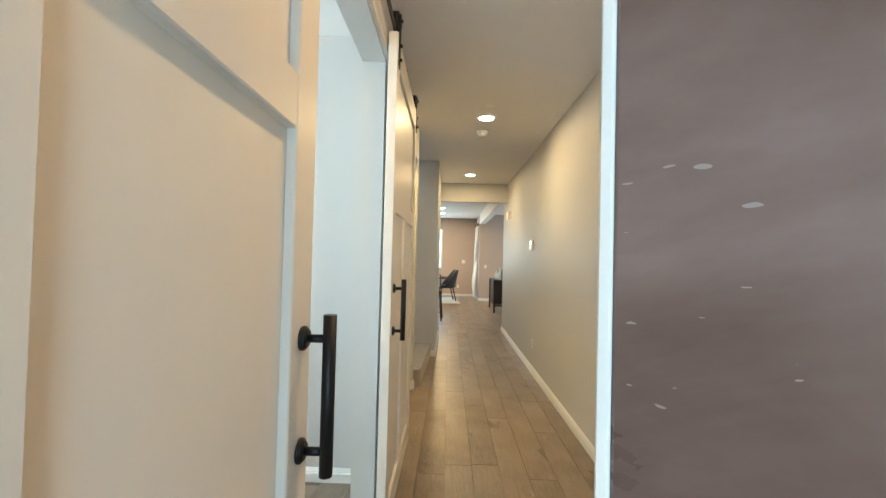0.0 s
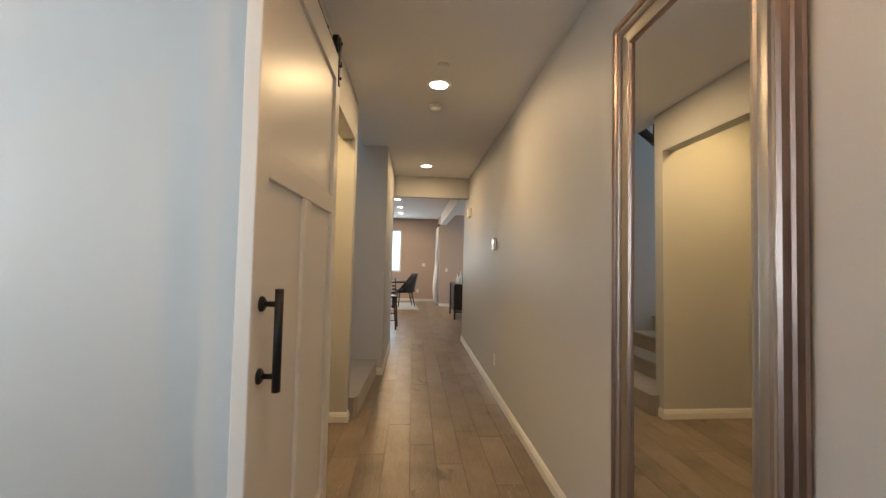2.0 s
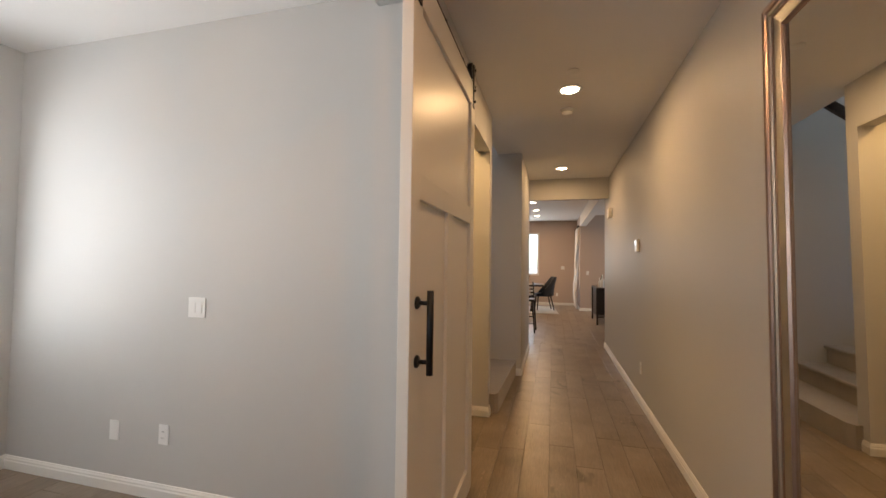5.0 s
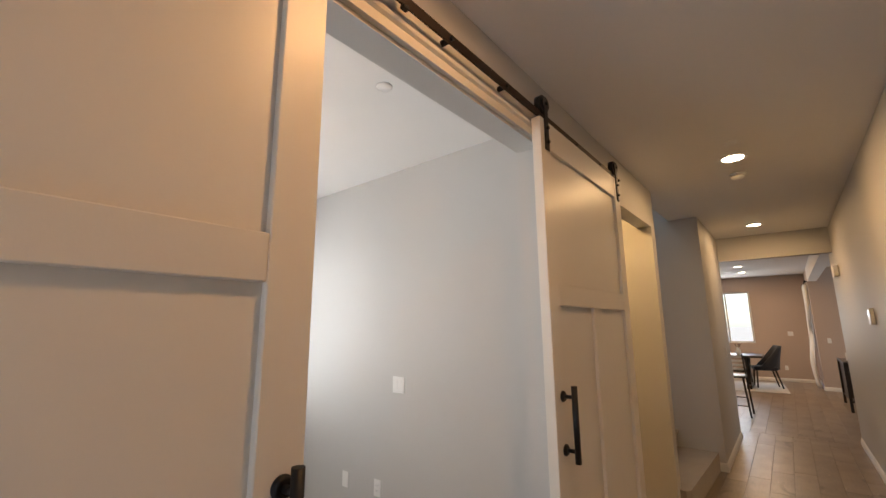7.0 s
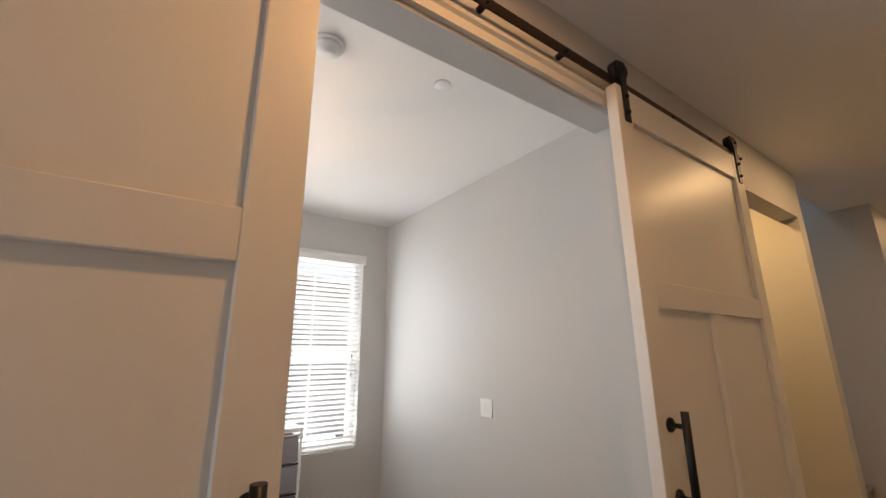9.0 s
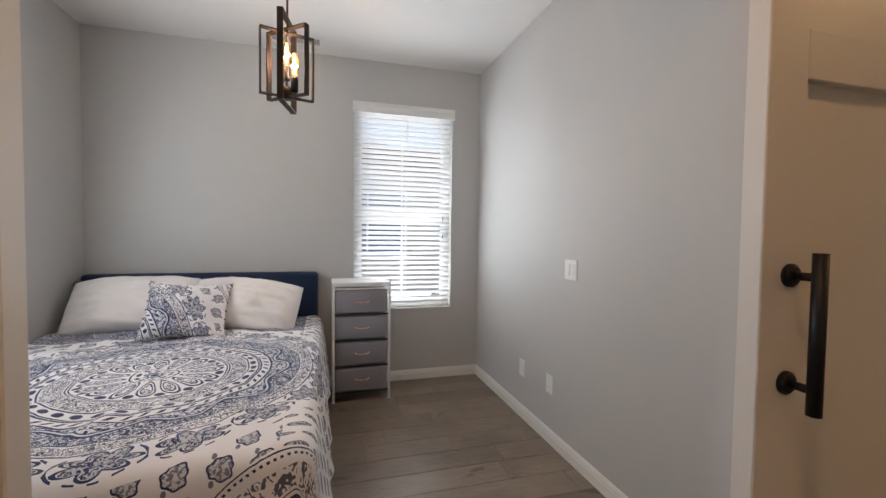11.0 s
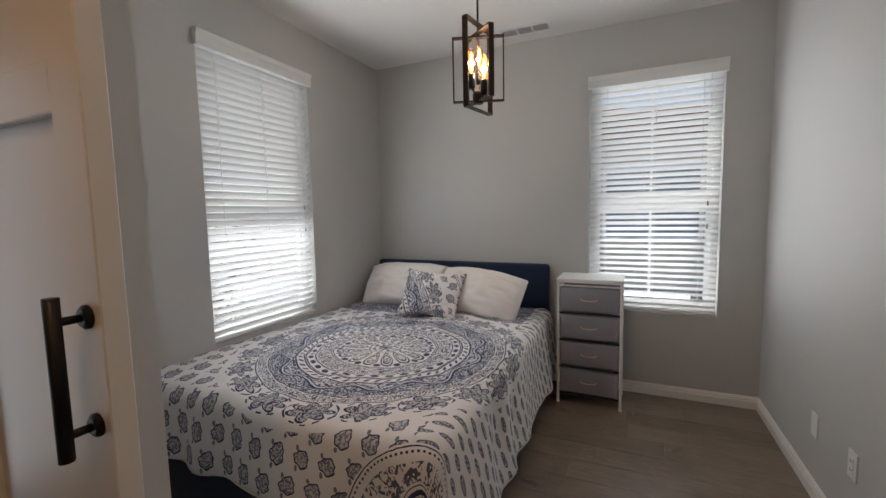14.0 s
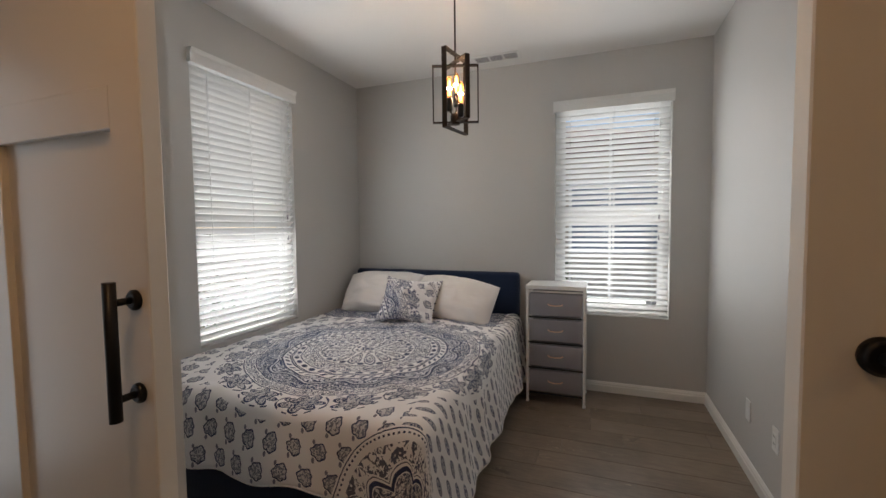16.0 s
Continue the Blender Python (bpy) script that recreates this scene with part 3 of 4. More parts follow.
# ---- windows and blinds ----
def window_unit(name, label, width, z0, z1, m, grid, slat_tilt):
    """A double-hung window with its blind. Local x runs along the wall, y points outdoors; the origin is at floor level on the room face."""
    w = thing(name, (0, 0, 0), label, "window", kind="structure")
    w.matrix_world = m
    h = z1 - z0
    f = 0.045
    y0, y1 = 0.085, 0.135
    xs = [-width / 2, -width / 2 + f, width / 2 - f, width / 2]
    zm = z0 + h * 0.47
    part("window_frame", grid_solid(xs, [y0, y1], [z0, z0 + f, z1 - f, z1], lambda i, j, k: not (i == 1 and k == 1)), "vinyl", w)
    part("meeting_rail", box((xs[1], y0 + 0.004, zm - 0.025), (xs[2], y1 - 0.004, zm + 0.025), 0.003, 1), "vinyl", w)
    for a, b, y in ((z0 + f, zm - 0.025, 0.10), (zm + 0.025, z1 - f, 0.118)):
        sash = part("sash", grid_solid([xs[1], xs[1] + 0.03, xs[2] - 0.03, xs[2]], [y, y + 0.02], [a, a + 0.03, b - 0.03, b], lambda i, j, k: not (i == 1 and k == 1)), "vinyl", w)
        p = part("pane", box((xs[1] + 0.03, y + 0.008, a + 0.03), (xs[2] - 0.03, y + 0.012, b - 0.03)), "glass", sash)
        p.visible_shadow = False
        if grid:
            part("glazing_bar", box((-0.010, y + 0.001, a + 0.03), (0.010, y + 0.007, b - 0.03)), "vinyl", sash)
    b = thing("window_blind", (0, 0, 0), "white horizontal slat blind with a moulded valance, lowered over the window", "blind", "bedroom window blinds")
    b.matrix_world = m
    part("valance", sweep([(-width / 2 - 0.012, -0.002, z1 - 0.066), (width / 2 + 0.012, -0.002, z1 - 0.066)],
                          [(0, 0), (0.030, 0), (0.030, 0.056), (0.038, 0.070), (0.042, 0.084), (0.0, 0.084)]), "vinyl", b)
    part("head_rail", box((-width / 2 + 0.004, 0.006, z1 - 0.045), (width / 2 - 0.004, 0.056, z1 - 0.005)), "vinyl", b)
    part("bottom_rail", box((-width / 2 + 0.006, 0.008, z0 + 0.010), (width / 2 - 0.006, 0.058, z0 + 0.026), 0.004), "slat", b)
    n = int((h - 0.08) / 0.0435)
    me = None
    rnd = random.Random(7)
    for i in range(n):
        if me is None:
            s = part("slat", grid_solid([-width / 2 + 0.006, width / 2 - 0.006], [-0.025, 0.0, 0.025], [-0.0014, 0.0014], lambda i, j, k: True), "slat", b)
            me = s.data
            for v in me.vertices:
                v.co.z += 0.003 * (1 - (v.co.y / 0.025) ** 2)
        else:
            s = new("slat", me)
            s.parent = b
        s.matrix_basis = pose(0, 0.033, z0 + 0.055 + i * 0.0435, slat_tilt + rnd.uniform(-1.5, 1.5))
    for x in (-width * 0.36, 0.02, width * 0.36):
        for y in (0.006, 0.060):
            part("ladder_cord", cyl((x, y, z0 + 0.02), (x, y, z1 - 0.04), 0.0012, segs=6), "slat", b)
    for x, z in ((width / 2 - 0.08, zm + 0.0), (width / 2 - 0.08, zm - 0.16)):
        c = part("pull_cord", cyl((x, 0.001, z), (x, 0.001, z1 - 0.05), 0.0012, segs=6), "slat", b)
        part("tassel", cyl((x, 0.001, z - 0.035), (x, 0.001, z), 0.006, 0.003, segs=12), "grey_cloth", c)


window_unit("window_1", "white vinyl window with glazing bars", WIN_W[1] - WIN_W[0], WIN_W[2], WIN_W[3],
            pose(WX, (WIN_W[0] + WIN_W[1]) / 2, 0, 0, 0, 90), True, -30)
window_unit("window_2", "white vinyl double-hung window", WIN_S[1] - WIN_S[0], WIN_S[2], WIN_S[3],
            pose((WIN_S[0] + WIN_S[1]) / 2, SY, 0, 0, 0, 180), False, -48)


# ---- bed ----
def duvet_pattern():
    """Blue block print on white: a round medallion, bands of petals, rows of flowers."""
    s = Shader("printed_duvet", (0.70, 0.68, 0.69), 0.88, 0.0, 0.2)
    u0, v0, _ = s.split("UV")
    warp = s.noise(11, 2, kind="UV") - 0.5
    warp2 = s.noise(11, 2, kind="UV", stretch=(1.3, 0.8, 1)) - 0.5
    u, v = u0 + warp * 0.009, v0 + warp2 * 0.009
    x, y = u + 1.33, v - 0.50
    r = (x * x + y * y).op("SQRT")
    th = y.atan2(x)
    ring = lambda q, a, b: (q > a) * (q < b)
    line = lambda q, c, w: abs(q - c) < w
    scroll = abs(s.noise(58, 3, 0.5, 1.5, "UV") - 0.5) < 0.050
    scroll2 = abs(s.noise(36, 3, 0.5, 2.4, "UV") - 0.5) < 0.072
    blob = s.noise(66, 2, 0.5, 1.2, "UV") > 0.515
    tau = 0.1591549

    def cells(count, mid, half_w, half_h, turn=0.0):
        """Distance from the middle of each of count cells round a ring."""
        a = ((th * (count * tau) + turn).mod(1.0) - 0.5) / half_w
        b = (r - mid) / half_h
        return (a * a + b * b).op("SQRT"), a, b

    ink = ring(r, 0.0, 0.018) + line(r, 0.028, 0.004) + ring(r, 0.034, 0.085) * (((th * 10).sin() * 0.5 + (r * 220).sin() * 0.5) > 0.15)
    ink = ink + line(r, 0.092, 0.0035)
    pd, pa, pb = cells(16, 0.188, 0.40, 0.085)
    ink = ink + line(pd, 0.92, 0.09) + line(pd, 0.60, 0.07) + ring(pd, 0.0, 0.50) * blob * 0.8
    pd2, _, _ = cells(16, 0.262, 0.18, 0.018, 0.5)
    ink = ink + (pd2 < 1) + line(r, 0.289, 0.003) + line(r, 0.300, 0.003) + ring(r, 0.308, 0.375) * scroll
    bd, _, _ = cells(36, 0.405, 0.30, 0.013)
    ink = ink + line(r, 0.383, 0.003) + line(r, 0.428, 0.003) + (bd < 1) + line(r, 0.438, 0.004) + line(r, 0.484, 0.005)
    ink = ink + ring(r, 0.449, 0.471) * ((th * 58 + r * 120).sin() > 0.40)
    wave = (th * 12).cos() * 0.030 + 0.545
    ink = ink + ring(r, 0.490, 0.612) * (line(r, wave, 0.006) + line(r, wave - 0.018, 0.003) + (r > wave) * scroll2 + (r < wave - 0.018) * blob)
    ink = ink + line(r, 0.616, 0.003) + line(r, 0.678, 0.003) + ring(r, 0.624, 0.670) * scroll
    fd, fa, fb = cells(20, 0.745, 0.46, 0.062)
    petals = fd - abs((fb.atan2(fa) * 3.5).cos()) * 0.40
    ink = ink + ring(r, 0.682, 0.835) * ((petals < 0.46) * (blob + 0.35) + line(petals, 0.56, 0.07) + line(fd, 1.10, 0.05) * ((th * 90).sin() > 0))
    medallion = ink.clamp()
    # rows of small flowers over the foot
    row = (u / 0.114).op("FLOOR")
    mu = (u / 0.114).mod(1.0) - 0.5
    mv = (v / 0.118 + row * 0.5).mod(1.0) - 0.5
    rr = (mu * mu * 1.2 + mv * mv * 1.5).op("SQRT")
    lob = (mv.atan2(mu) * 7).cos() * 0.022 + (mv.atan2(mu) * 3).sin() * 0.030 + 0.345
    flowers = (rr < lob) * ((s.noise(95, 2, 0.5, 0.8, "UV") > 0.5) * 0.50 + 0.30) + line(rr, lob, 0.030) + (((abs(mu) - 0.36) * (abs(mu) - 0.36) * 60 + (mv + 0.20) * (mv + 0.20) * 160) < 0.55) * 0.8
    # slanted feathers down the side
    lu = (u / 0.062 + v / 0.25).mod(1.0) - 0.5
    lv = (v / 0.105 + (u / 0.062 + v / 0.25).op("FLOOR") * 0.5).mod(1.0) - 0.5
    lr = (lu * lu * 3.4 + lv * lv).op("SQRT")
    leaves = line(lr, 0.36, 0.045) + (lr < 0.30) * ((s.noise(120, 2, kind="UV") > 0.5) * 0.6 + 0.4)
    side = v > 1.10
    # corner paisley
    qx, qy = u + 0.15, v - 1.24
    qr = (qx * qx + qy * qy).op("SQRT") * 1.06
    qt = qy.atan2(qx)
    lobes = abs((qt * 5).sin()) * 0.055 + 0.245
    corner = line(qr, 0.440, 0.0025) + ring(qr, 0.420, 0.428) * ((qt * 120).sin() > 0.1) + line(qr, lobes, 0.010) + line(qr, lobes + 0.024, 0.002)
    corner = corner + (qr > lobes + 0.035) * (qr < 0.395) * ((s.noise(38, 2, 0.5, 1.4, "UV") > 0.51) * 0.9)
    corner = corner + (qr < lobes - 0.015) * (scroll * 0.8 + (s.noise(40, 2, 0.5, 1.6, "UV") > 0.53) * 0.75 + 0.10) + line(qr, 0.13, 0.006) + line(qr, 0.10, 0.004)
    in_corner = qr < 0.45
    head = u < -2.06
    rest = ((1 - side) * ((1 - head) * flowers + head * (scroll2 + blob * 0.55))) + side * leaves
    outside = (r > 0.845) * (1 - in_corner)
    ink = (medallion * (r < 0.845) * (1 - in_corner * (r > 0.80)) + outside * rest + in_corner * (r > 0.80) * corner).clamp()
    deep = s.noise(9, 3, kind="UV")
    dark = s.mix(((deep - 0.35) * 2.5).clamp(), (0.010, 0.018, 0.070), (0.040, 0.066, 0.18))
    wash = ring(r, 0.49, 0.61) * 0.22
    ground = s.mix(wash, (0.88, 0.865, 0.87), (0.27, 0.34, 0.54))
    fade = s.noise(260, 2, kind="UV") * 0.2 + 0.88
    s.set("Base Color", s.mix((ink * fade).clamp(), ground, dark))
    s.set("Sheen Weight", 0.15)
    weave = (u0 * 2600).sin() * (v0 * 2600).sin()
    s.bump(weave * 0.3 + s.noise(7, 5, kind="UV") * 2.0, 0.35, 0.004)
    return s.mat


M["duvet"] = duvet_pattern()


def duvet(parent):
    XH, XF, YS, YN, TOP, R = -2.58, -0.585, -0.385, 1.14, 0.635, 0.075
    us = np.arange(XH, XF + 0.375, 0.021)
    vs = np.arange(YS - 0.16, YN + 0.56, 0.021)
    bm = bmesh.new()
    uvs = {}
    rows = []
    for u in us:
        row = []
        for v in vs:
            a = max(0.0, u - XF)
            b = max(0.0, v - YN)
            c = max(0.0, YS - v)
            hem = 0.022 * math.sin(v * 7.0) + 0.015 * math.sin(v * 17)
            a *= 1 + hem
            s = math.sqrt(a * a + b * b + c * c)
            x, y = min(u, XF), min(max(v, YS), YN)
            z = TOP
            z += 0.018 * noise.noise((u * 2.2, v * 2.2, 0)) + 0.010 * noise.noise((u * 6, v * 9, 3)) + 0.004 * noise.noise((u * 18, v * 14, 5))
            z -= 0.010 * max(0, (u + 0.9)) * 2
            z += 0.040 * max(0.0, 0.20 - abs(noise.noise((u * 3.1 + v * 1.6, v * 2.3 - u * 0.9, 11))))
            if s > 0:
                d = Vector((a, b - c)) / s
                flare = 0.035 if c > 0 else 0.10
                if s < R * math.pi / 2:
                    out, down = R * math.sin(s / R), R * (1 - math.cos(s / R))
                else:
                    k = s - R * math.pi / 2
                    out, down = R + flare * k, R + k
                along = v if a > b else u
                ramp = min(1.0, s / 0.3)
                out += ramp * (0.016 * math.sin(along * 14 + 2 * math.sin(along * 5)) + 0.010 * noise.noise((u * 5, v * 5, 9)))
                if c > 0:
                    out = min(out, 0.045)
                x, y = x + d.x * out, y + d.y * out
                z -= down
                if z < 0.022:
                    x += d.x * (0.022 - z) * 0.5
                    y += d.y * (0.022 - z) * 0.5
                    z = 0.022 + 0.004 * math.sin(along * 30)
            vert = bm.verts.new((x, y, z))
            uvs[vert] = (u, v)
            row.append(vert)
        rows.append(row)
    edge = [v.co.copy() for v in rows[-1][::2]] + [r[-1].co.copy() for r in rows[::-1][::2]]
    hem_line = bmesh.new()
    for p, q in zip(edge, edge[1:]):
        if (q - p).length > 1e-4:
            add_cyl(hem_line, p, q, 0.0035, segs=6)
    part("hem", hem_line, "pillow", parent)
    layer = bm.loops.layers.uv.new("cloth")
    for i in range(len(us) - 1):
        for j in range(len(vs) - 1):
            f = bm.faces.new((rows[i][j], rows[i + 1][j], rows[i + 1][j + 1], rows[i][j + 1]))
            for lp in f.loops:
                lp[layer].uv = uvs[lp.vert]
    ob = part("duvet", bm, "duvet", parent, "", True)
    so = ob.modifiers.new("thickness", "SOLIDIFY")
    so.thickness, so.offset = 0.010, -1
    return ob


def cushion_mesh(w, h, d, seed, n=28, pull=0.10, sag=0.0, wrinkle=0.025):
    """A stuffed cushion: w wide, h high, d thick, flat at the seams, with pointed corners."""
    bm = bmesh.new()
    layer = bm.loops.layers.uv.new("cloth")
    sides = []
    for sgn in (1, -1):
        g = []
        for i in range(n + 1):
            row = []
            for j in range(n + 1):
                a, b = i / n * 2 - 1, j / n * 2 - 1
                x = a * w / 2 * (0.95 + 0.07 * (1 - b * b) * a ** 4)
                y = b * h / 2 * 0.95
                x -= math.copysign(pull * h * (1 - b * b) * abs(a) ** 3, a)
                y -= math.copysign(pull * h * (1 - a * a) * abs(b) ** 3, b)
                y -= 0.10 * h * abs(a) ** 2.5 * (b + 1) * 0.5 * sag
                t = ((1 - a * a) * (1 - b * b)) ** 0.48
                z = sgn * (d / 2 * t)
                z += t * (wrinkle * 2.2 * noise.noise((a * 1.8 + seed, b * 1.8, sgn * 3)) + wrinkle * 0.9 * noise.noise((a * 5, b * 7 + seed, sgn)) + wrinkle * 0.35 * noise.noise((a * 11 + seed, b * 16, sgn)))
                row.append(bm.verts.new((x, y, z)))
            g.append(row)
        sides.append(g)
    for g in sides:
        for i in range(n):
            for j in range(n):
                f = bm.faces.new((g[i][j], g[i + 1][j], g[i + 1][j + 1], g[i][j + 1]))
                for lp, (p, q) in zip(f.loops, ((i, j), (i + 1, j), (i + 1, j + 1), (i, j + 1))):
                    lp[layer].uv = (-1.02 + p / n * w * 1.15, 0.62 + q / n * h * 1.15)
    bmesh.ops.remove_doubles(bm, verts=bm.verts, dist=0.0008)
    return bm


def make_bed():
    bed = thing("bed", (WX + 0.02, 0.38, 0), "navy upholstered bed, made with white and blue printed bedding", "bed")
    hb = bmesh.new()
    add_box(hb, (0.0, -0.80, 0.02), (0.085, 0.80, 0.975), 0.035, 5)
    part("headboard", hb, "navy", bed, "", True)
    part("headboard_wing", box((0.075, -0.80, 0.02), (0.16, -0.76, 0.93), 0.018, 4), "navy", bed, "", True)
    for y in (-0.775, 0.725):
        part("side_rail", box((0.08, y, 0.03), (2.17, y + 0.05, 0.36), 0.018, 4), "navy", bed, "", True)
    part("foot_rail", box((2.14, -0.775, 0.03), (2.20, 0.775, 0.36), 0.02, 4), "navy", bed, "", True)
    part("mattress", box((0.09, -0.755, 0.25), (2.14, 0.755, 0.585), 0.05, 4), "mattress", bed, "", True)
    for x in (0.15, 2.12):
        for y in (-0.72, 0.72):
            part("leg", box((x - 0.025, y - 0.025, 0), (x + 0.025, y + 0.025, 0.04)), "dark_wood", bed)
    return bed


make_bed()
cover = thing("duvet_cover", (0, 0, 0), "white duvet with a navy block-printed medallion, spread over the bed", "duvet")
duvet(cover)


def pillow(place, spin, lean, w, h, d, seed, label, material="pillow", roll=0):
    """Leans against the headboard: its face looks east and up."""
    p = thing("pillow", place, label, "pillow", "pillows on the bed")
    p.matrix_world = Matrix.Translation(place) @ pose(0, 0, 0, 0, 0, 90 + spin) @ pose(0, 0, 0, 90 - lean, 0, 0) @ pose(0, 0, 0, 0, 0, roll)
    ob = part("pillow_case" if material == "pillow" else "cushion_cover", cushion_mesh(w, h, d, seed, pull=0.055 if material == "pillow" else 0.09, sag=1.0 if material == "pillow" else 0.0), material, p, "", True)
    return p


pillow((-2.42, 0.00, 0.795), -4, 34, 0.80, 0.47, 0.27, 1, "plump white cotton pillow leaning on the navy headboard", roll=2)
pillow((-2.33, 0.70, 0.780), -6, 38, 0.76, 0.46, 0.30, 5, "creased white cotton pillow lying against the headboard", roll=-6)
cu = pillow((-2.13, 0.40, 0.790), 8, 36, 0.50, 0.43, 0.17, 9, "small square navy and white printed cushion with tassels", "duvet", roll=-5)
for a in range(14):
    e = -0.18 + (a % 7) * 0.060
    sx = -1 if a < 7 else 1
    t = bmesh.new()
    add_cyl(t, (sx * (0.205 + 0.45 * e * e), e, 0.0), (sx * (0.222 + 0.45 * e * e), e, -0.002), 0.007, 0.005, 8)
    part("tassel", t, "navy", cu)


# ---- drawer tower ----
def drawer_tower():
    y0, y1, x0, x1, h = 1.295, 1.715, -2.685, -2.385, 0.915
    d = thing("drawer_tower", ((x0 + x1) / 2, (y0 + y1) / 2, 0), "narrow white-framed drawer tower with four grey fabric drawers", "dresser")
    w, t = (y1 - y0) / 2, (x1 - x0) / 2
    part("top_board", box((-t - 0.006, -w - 0.012, h - 0.030), (t + 0.012, w + 0.012, h), 0.004, 2), "light_wood", d, "white marble-look top board")
    for sx in (-1, 1):
        for sy in (-1, 1):
            p = part("post", box((sx * t - 0.009, sy * w - 0.009, 0.012), (sx * t + 0.009, sy * w + 0.009, h - 0.030), 0.003, 1), "white_steel", d)
            part("foot", cyl((sx * t, sy * w, 0), (sx * t, sy * w, 0.014), 0.013, segs=14), "white_steel", p)
    zs = [0.080 + 0.1985 * k for k in range(5)]
    for z in zs:
        for sx in (-1, 1):
            part("crossbar", box((sx * t - 0.006, -w + 0.009, z - 0.012), (sx * t + 0.006, w - 0.009, z - 0.002)), "slot" if z < 0.85 else "white_steel", d)
    for k in range(4):
        z = zs[k]
        dr = part("drawer", box((-t + 0.012, -w + 0.014, z + 0.006), (t + 0.006, w - 0.014, z + 0.178), 0.010, 3), "grey_cloth", d, "grey fabric drawer front", True)
        hb = bmesh.new()
        pts = [(t + 0.006, -0.055, z + 0.098), (t + 0.020, -0.040, z + 0.092), (t + 0.024, 0, z + 0.089), (t + 0.020, 0.040, z + 0.092), (t + 0.006, 0.055, z + 0.098)]
        for a, b in zip(pts, pts[1:]):
            add_cyl(hb, a, b, 0.0048, segs=10)
        part("drawer_pull", hb, "handle_wood", dr, "curved copper-coloured pull")


drawer_tower()


# ---- pendant ----
def pendant(x, y):
    p = thing("pendant_lamp", (x, y, CEIL), "cage pendant lamp with crossed dark metal frames and three glowing bulbs", "pendant lamp")
    part("canopy", lathe([(0.062, 0.0), (0.062, -0.012), (0.055, -0.020), (0.012, -0.024), (0.001, -0.024)], 28), "bronze", p)
    part("stem", cyl((0, 0, -0.02), (0, 0, -0.52), 0.005, segs=12), "bronze", p)
    base = math.degrees(math.atan2(-0.952, 0.306))
    for ang, z0, z1, w in ((0, -0.79, -0.475, 0.255), (62, -0.835, -0.415, 0.25), (-58, -0.79, -0.455, 0.25)):
        a = radians(base + ang)
        c, s = math.cos(a), math.sin(a)
        bm = bmesh.new()
        b, th = 0.014, 0.004
        for lo, hi in (((-w / 2, -b, z0), (-w / 2 + 0.006, b, z1)), ((w / 2 - 0.006, -b, z0), (w / 2, b, z1)),
                       ((-w / 2 + 0.006, -b, z0), (w / 2 - 0.006, b, z0 + 0.006)), ((-w / 2 + 0.006, -b, z1 - 0.006), (w / 2 - 0.006, b, z1))):
            add_box(bm, lo, hi)
        bmesh.ops.transform(bm, matrix=Matrix.Rotation(a, 4, "Z"), verts=bm.verts)
        part("cage_frame", bm, "bronze", p)
    part("hub", lathe([(0.022, -0.80), (0.03, -0.785), (0.03, -0.75), (0.012, -0.735), (0.001, -0.735)], 20), "bronze", p)
    for k, hz in ((0, -0.655), (1, -0.62), (2, -0.69)):
        a = radians(310 - 120 * k)
        bx, by = 0.036 * math.cos(a), 0.036 * math.sin(a)
        arm = add_cyl(bmesh.new(), (0, 0, -0.77), (bx, by, hz - 0.07), 0.005, segs=10)
        part("lamp_arm", arm, "bronze", p)
        part("socket", lathe([(0.014, hz - 0.075), (0.018, hz - 0.065), (0.018, hz - 0.012), (0.014, hz)], 20, (bx, by, 0)), "black", p)
        bulb = part("bulb", lathe([(0.010, hz), (0.015, hz + 0.012), (0.0185, hz + 0.055), (0.0175, hz + 0.090), (0.010, hz + 0.115), (0.001, hz + 0.121)], 20, (bx, by, 0)), "bulb", p)
        bulb.visible_shadow = False
        part("filament", lathe([(0.005, hz + 0.014), (0.006, hz + 0.05), (0.0055, hz + 0.086), (0.001, hz + 0.10)], 12, (bx, by, 0)), "filament", bulb)
        lamp = bpy.data.lights.new("pendant_bulb", "POINT")
        lamp.energy, lamp.color, lamp.shadow_soft_size = 4.5, (1.0, 0.68, 0.40), 0.010
        lo = new("pendant_bulb", lamp)
        lo.location = (x + bx, y + by, CEIL + hz + 0.05)


pendant(-1.40, 1.055)


# ---- stairs ----
def staircase():
    st = thing("staircase", (LX, 4.50, 0), "carpeted stair rising away from the hall", "staircase", kind="structure")
    rise, run = 0.18, 0.26
    for k in range(9):
        x1 = 0.09 - k * run
        z = rise * (k + 1)
        bm = bmesh.new()
        if k == 0:
            y0, y1, xa, xb = -0.05, 1.33, 0.075, 0.12
            t = bmesh.new()
            vs = [t.verts.new(c) for c in ((-0.30, 0.0, 0), (0.0, 0.0, 0), (0.0, y0, 0), (xa - 0.03, y0, 0), (xa, y0 + 0.05, 0), (xb, y1 - 0.002, 0), (-0.30, y1 - 0.002, 0))]
            f = t.faces.new(vs)
            ex = bmesh.ops.extrude_face_region(t, geom=[f])
            for v in ex["geom"]:
                if isinstance(v, bmesh.types.BMVert):
                    v.co.z += z
            bmesh.ops.recalc_face_normals(t, faces=t.faces)
            merge(bm, t)
            part("step", bm, "carpet", st, "", False)
            continue
        add_box(bm, (x1 - run - 0.09, 0.002, 0 if k < 3 else z - 0.40), (x1 - 0.09, 1.328, z - 0.03))
        add_box(bm, (x1 - run - 0.09, 0.002, z - 0.035), (x1 - 0.09 + 0.028, 1.328, z), 0.014, 3)
        part("step", bm, "carpet", st, "", False)
    return st


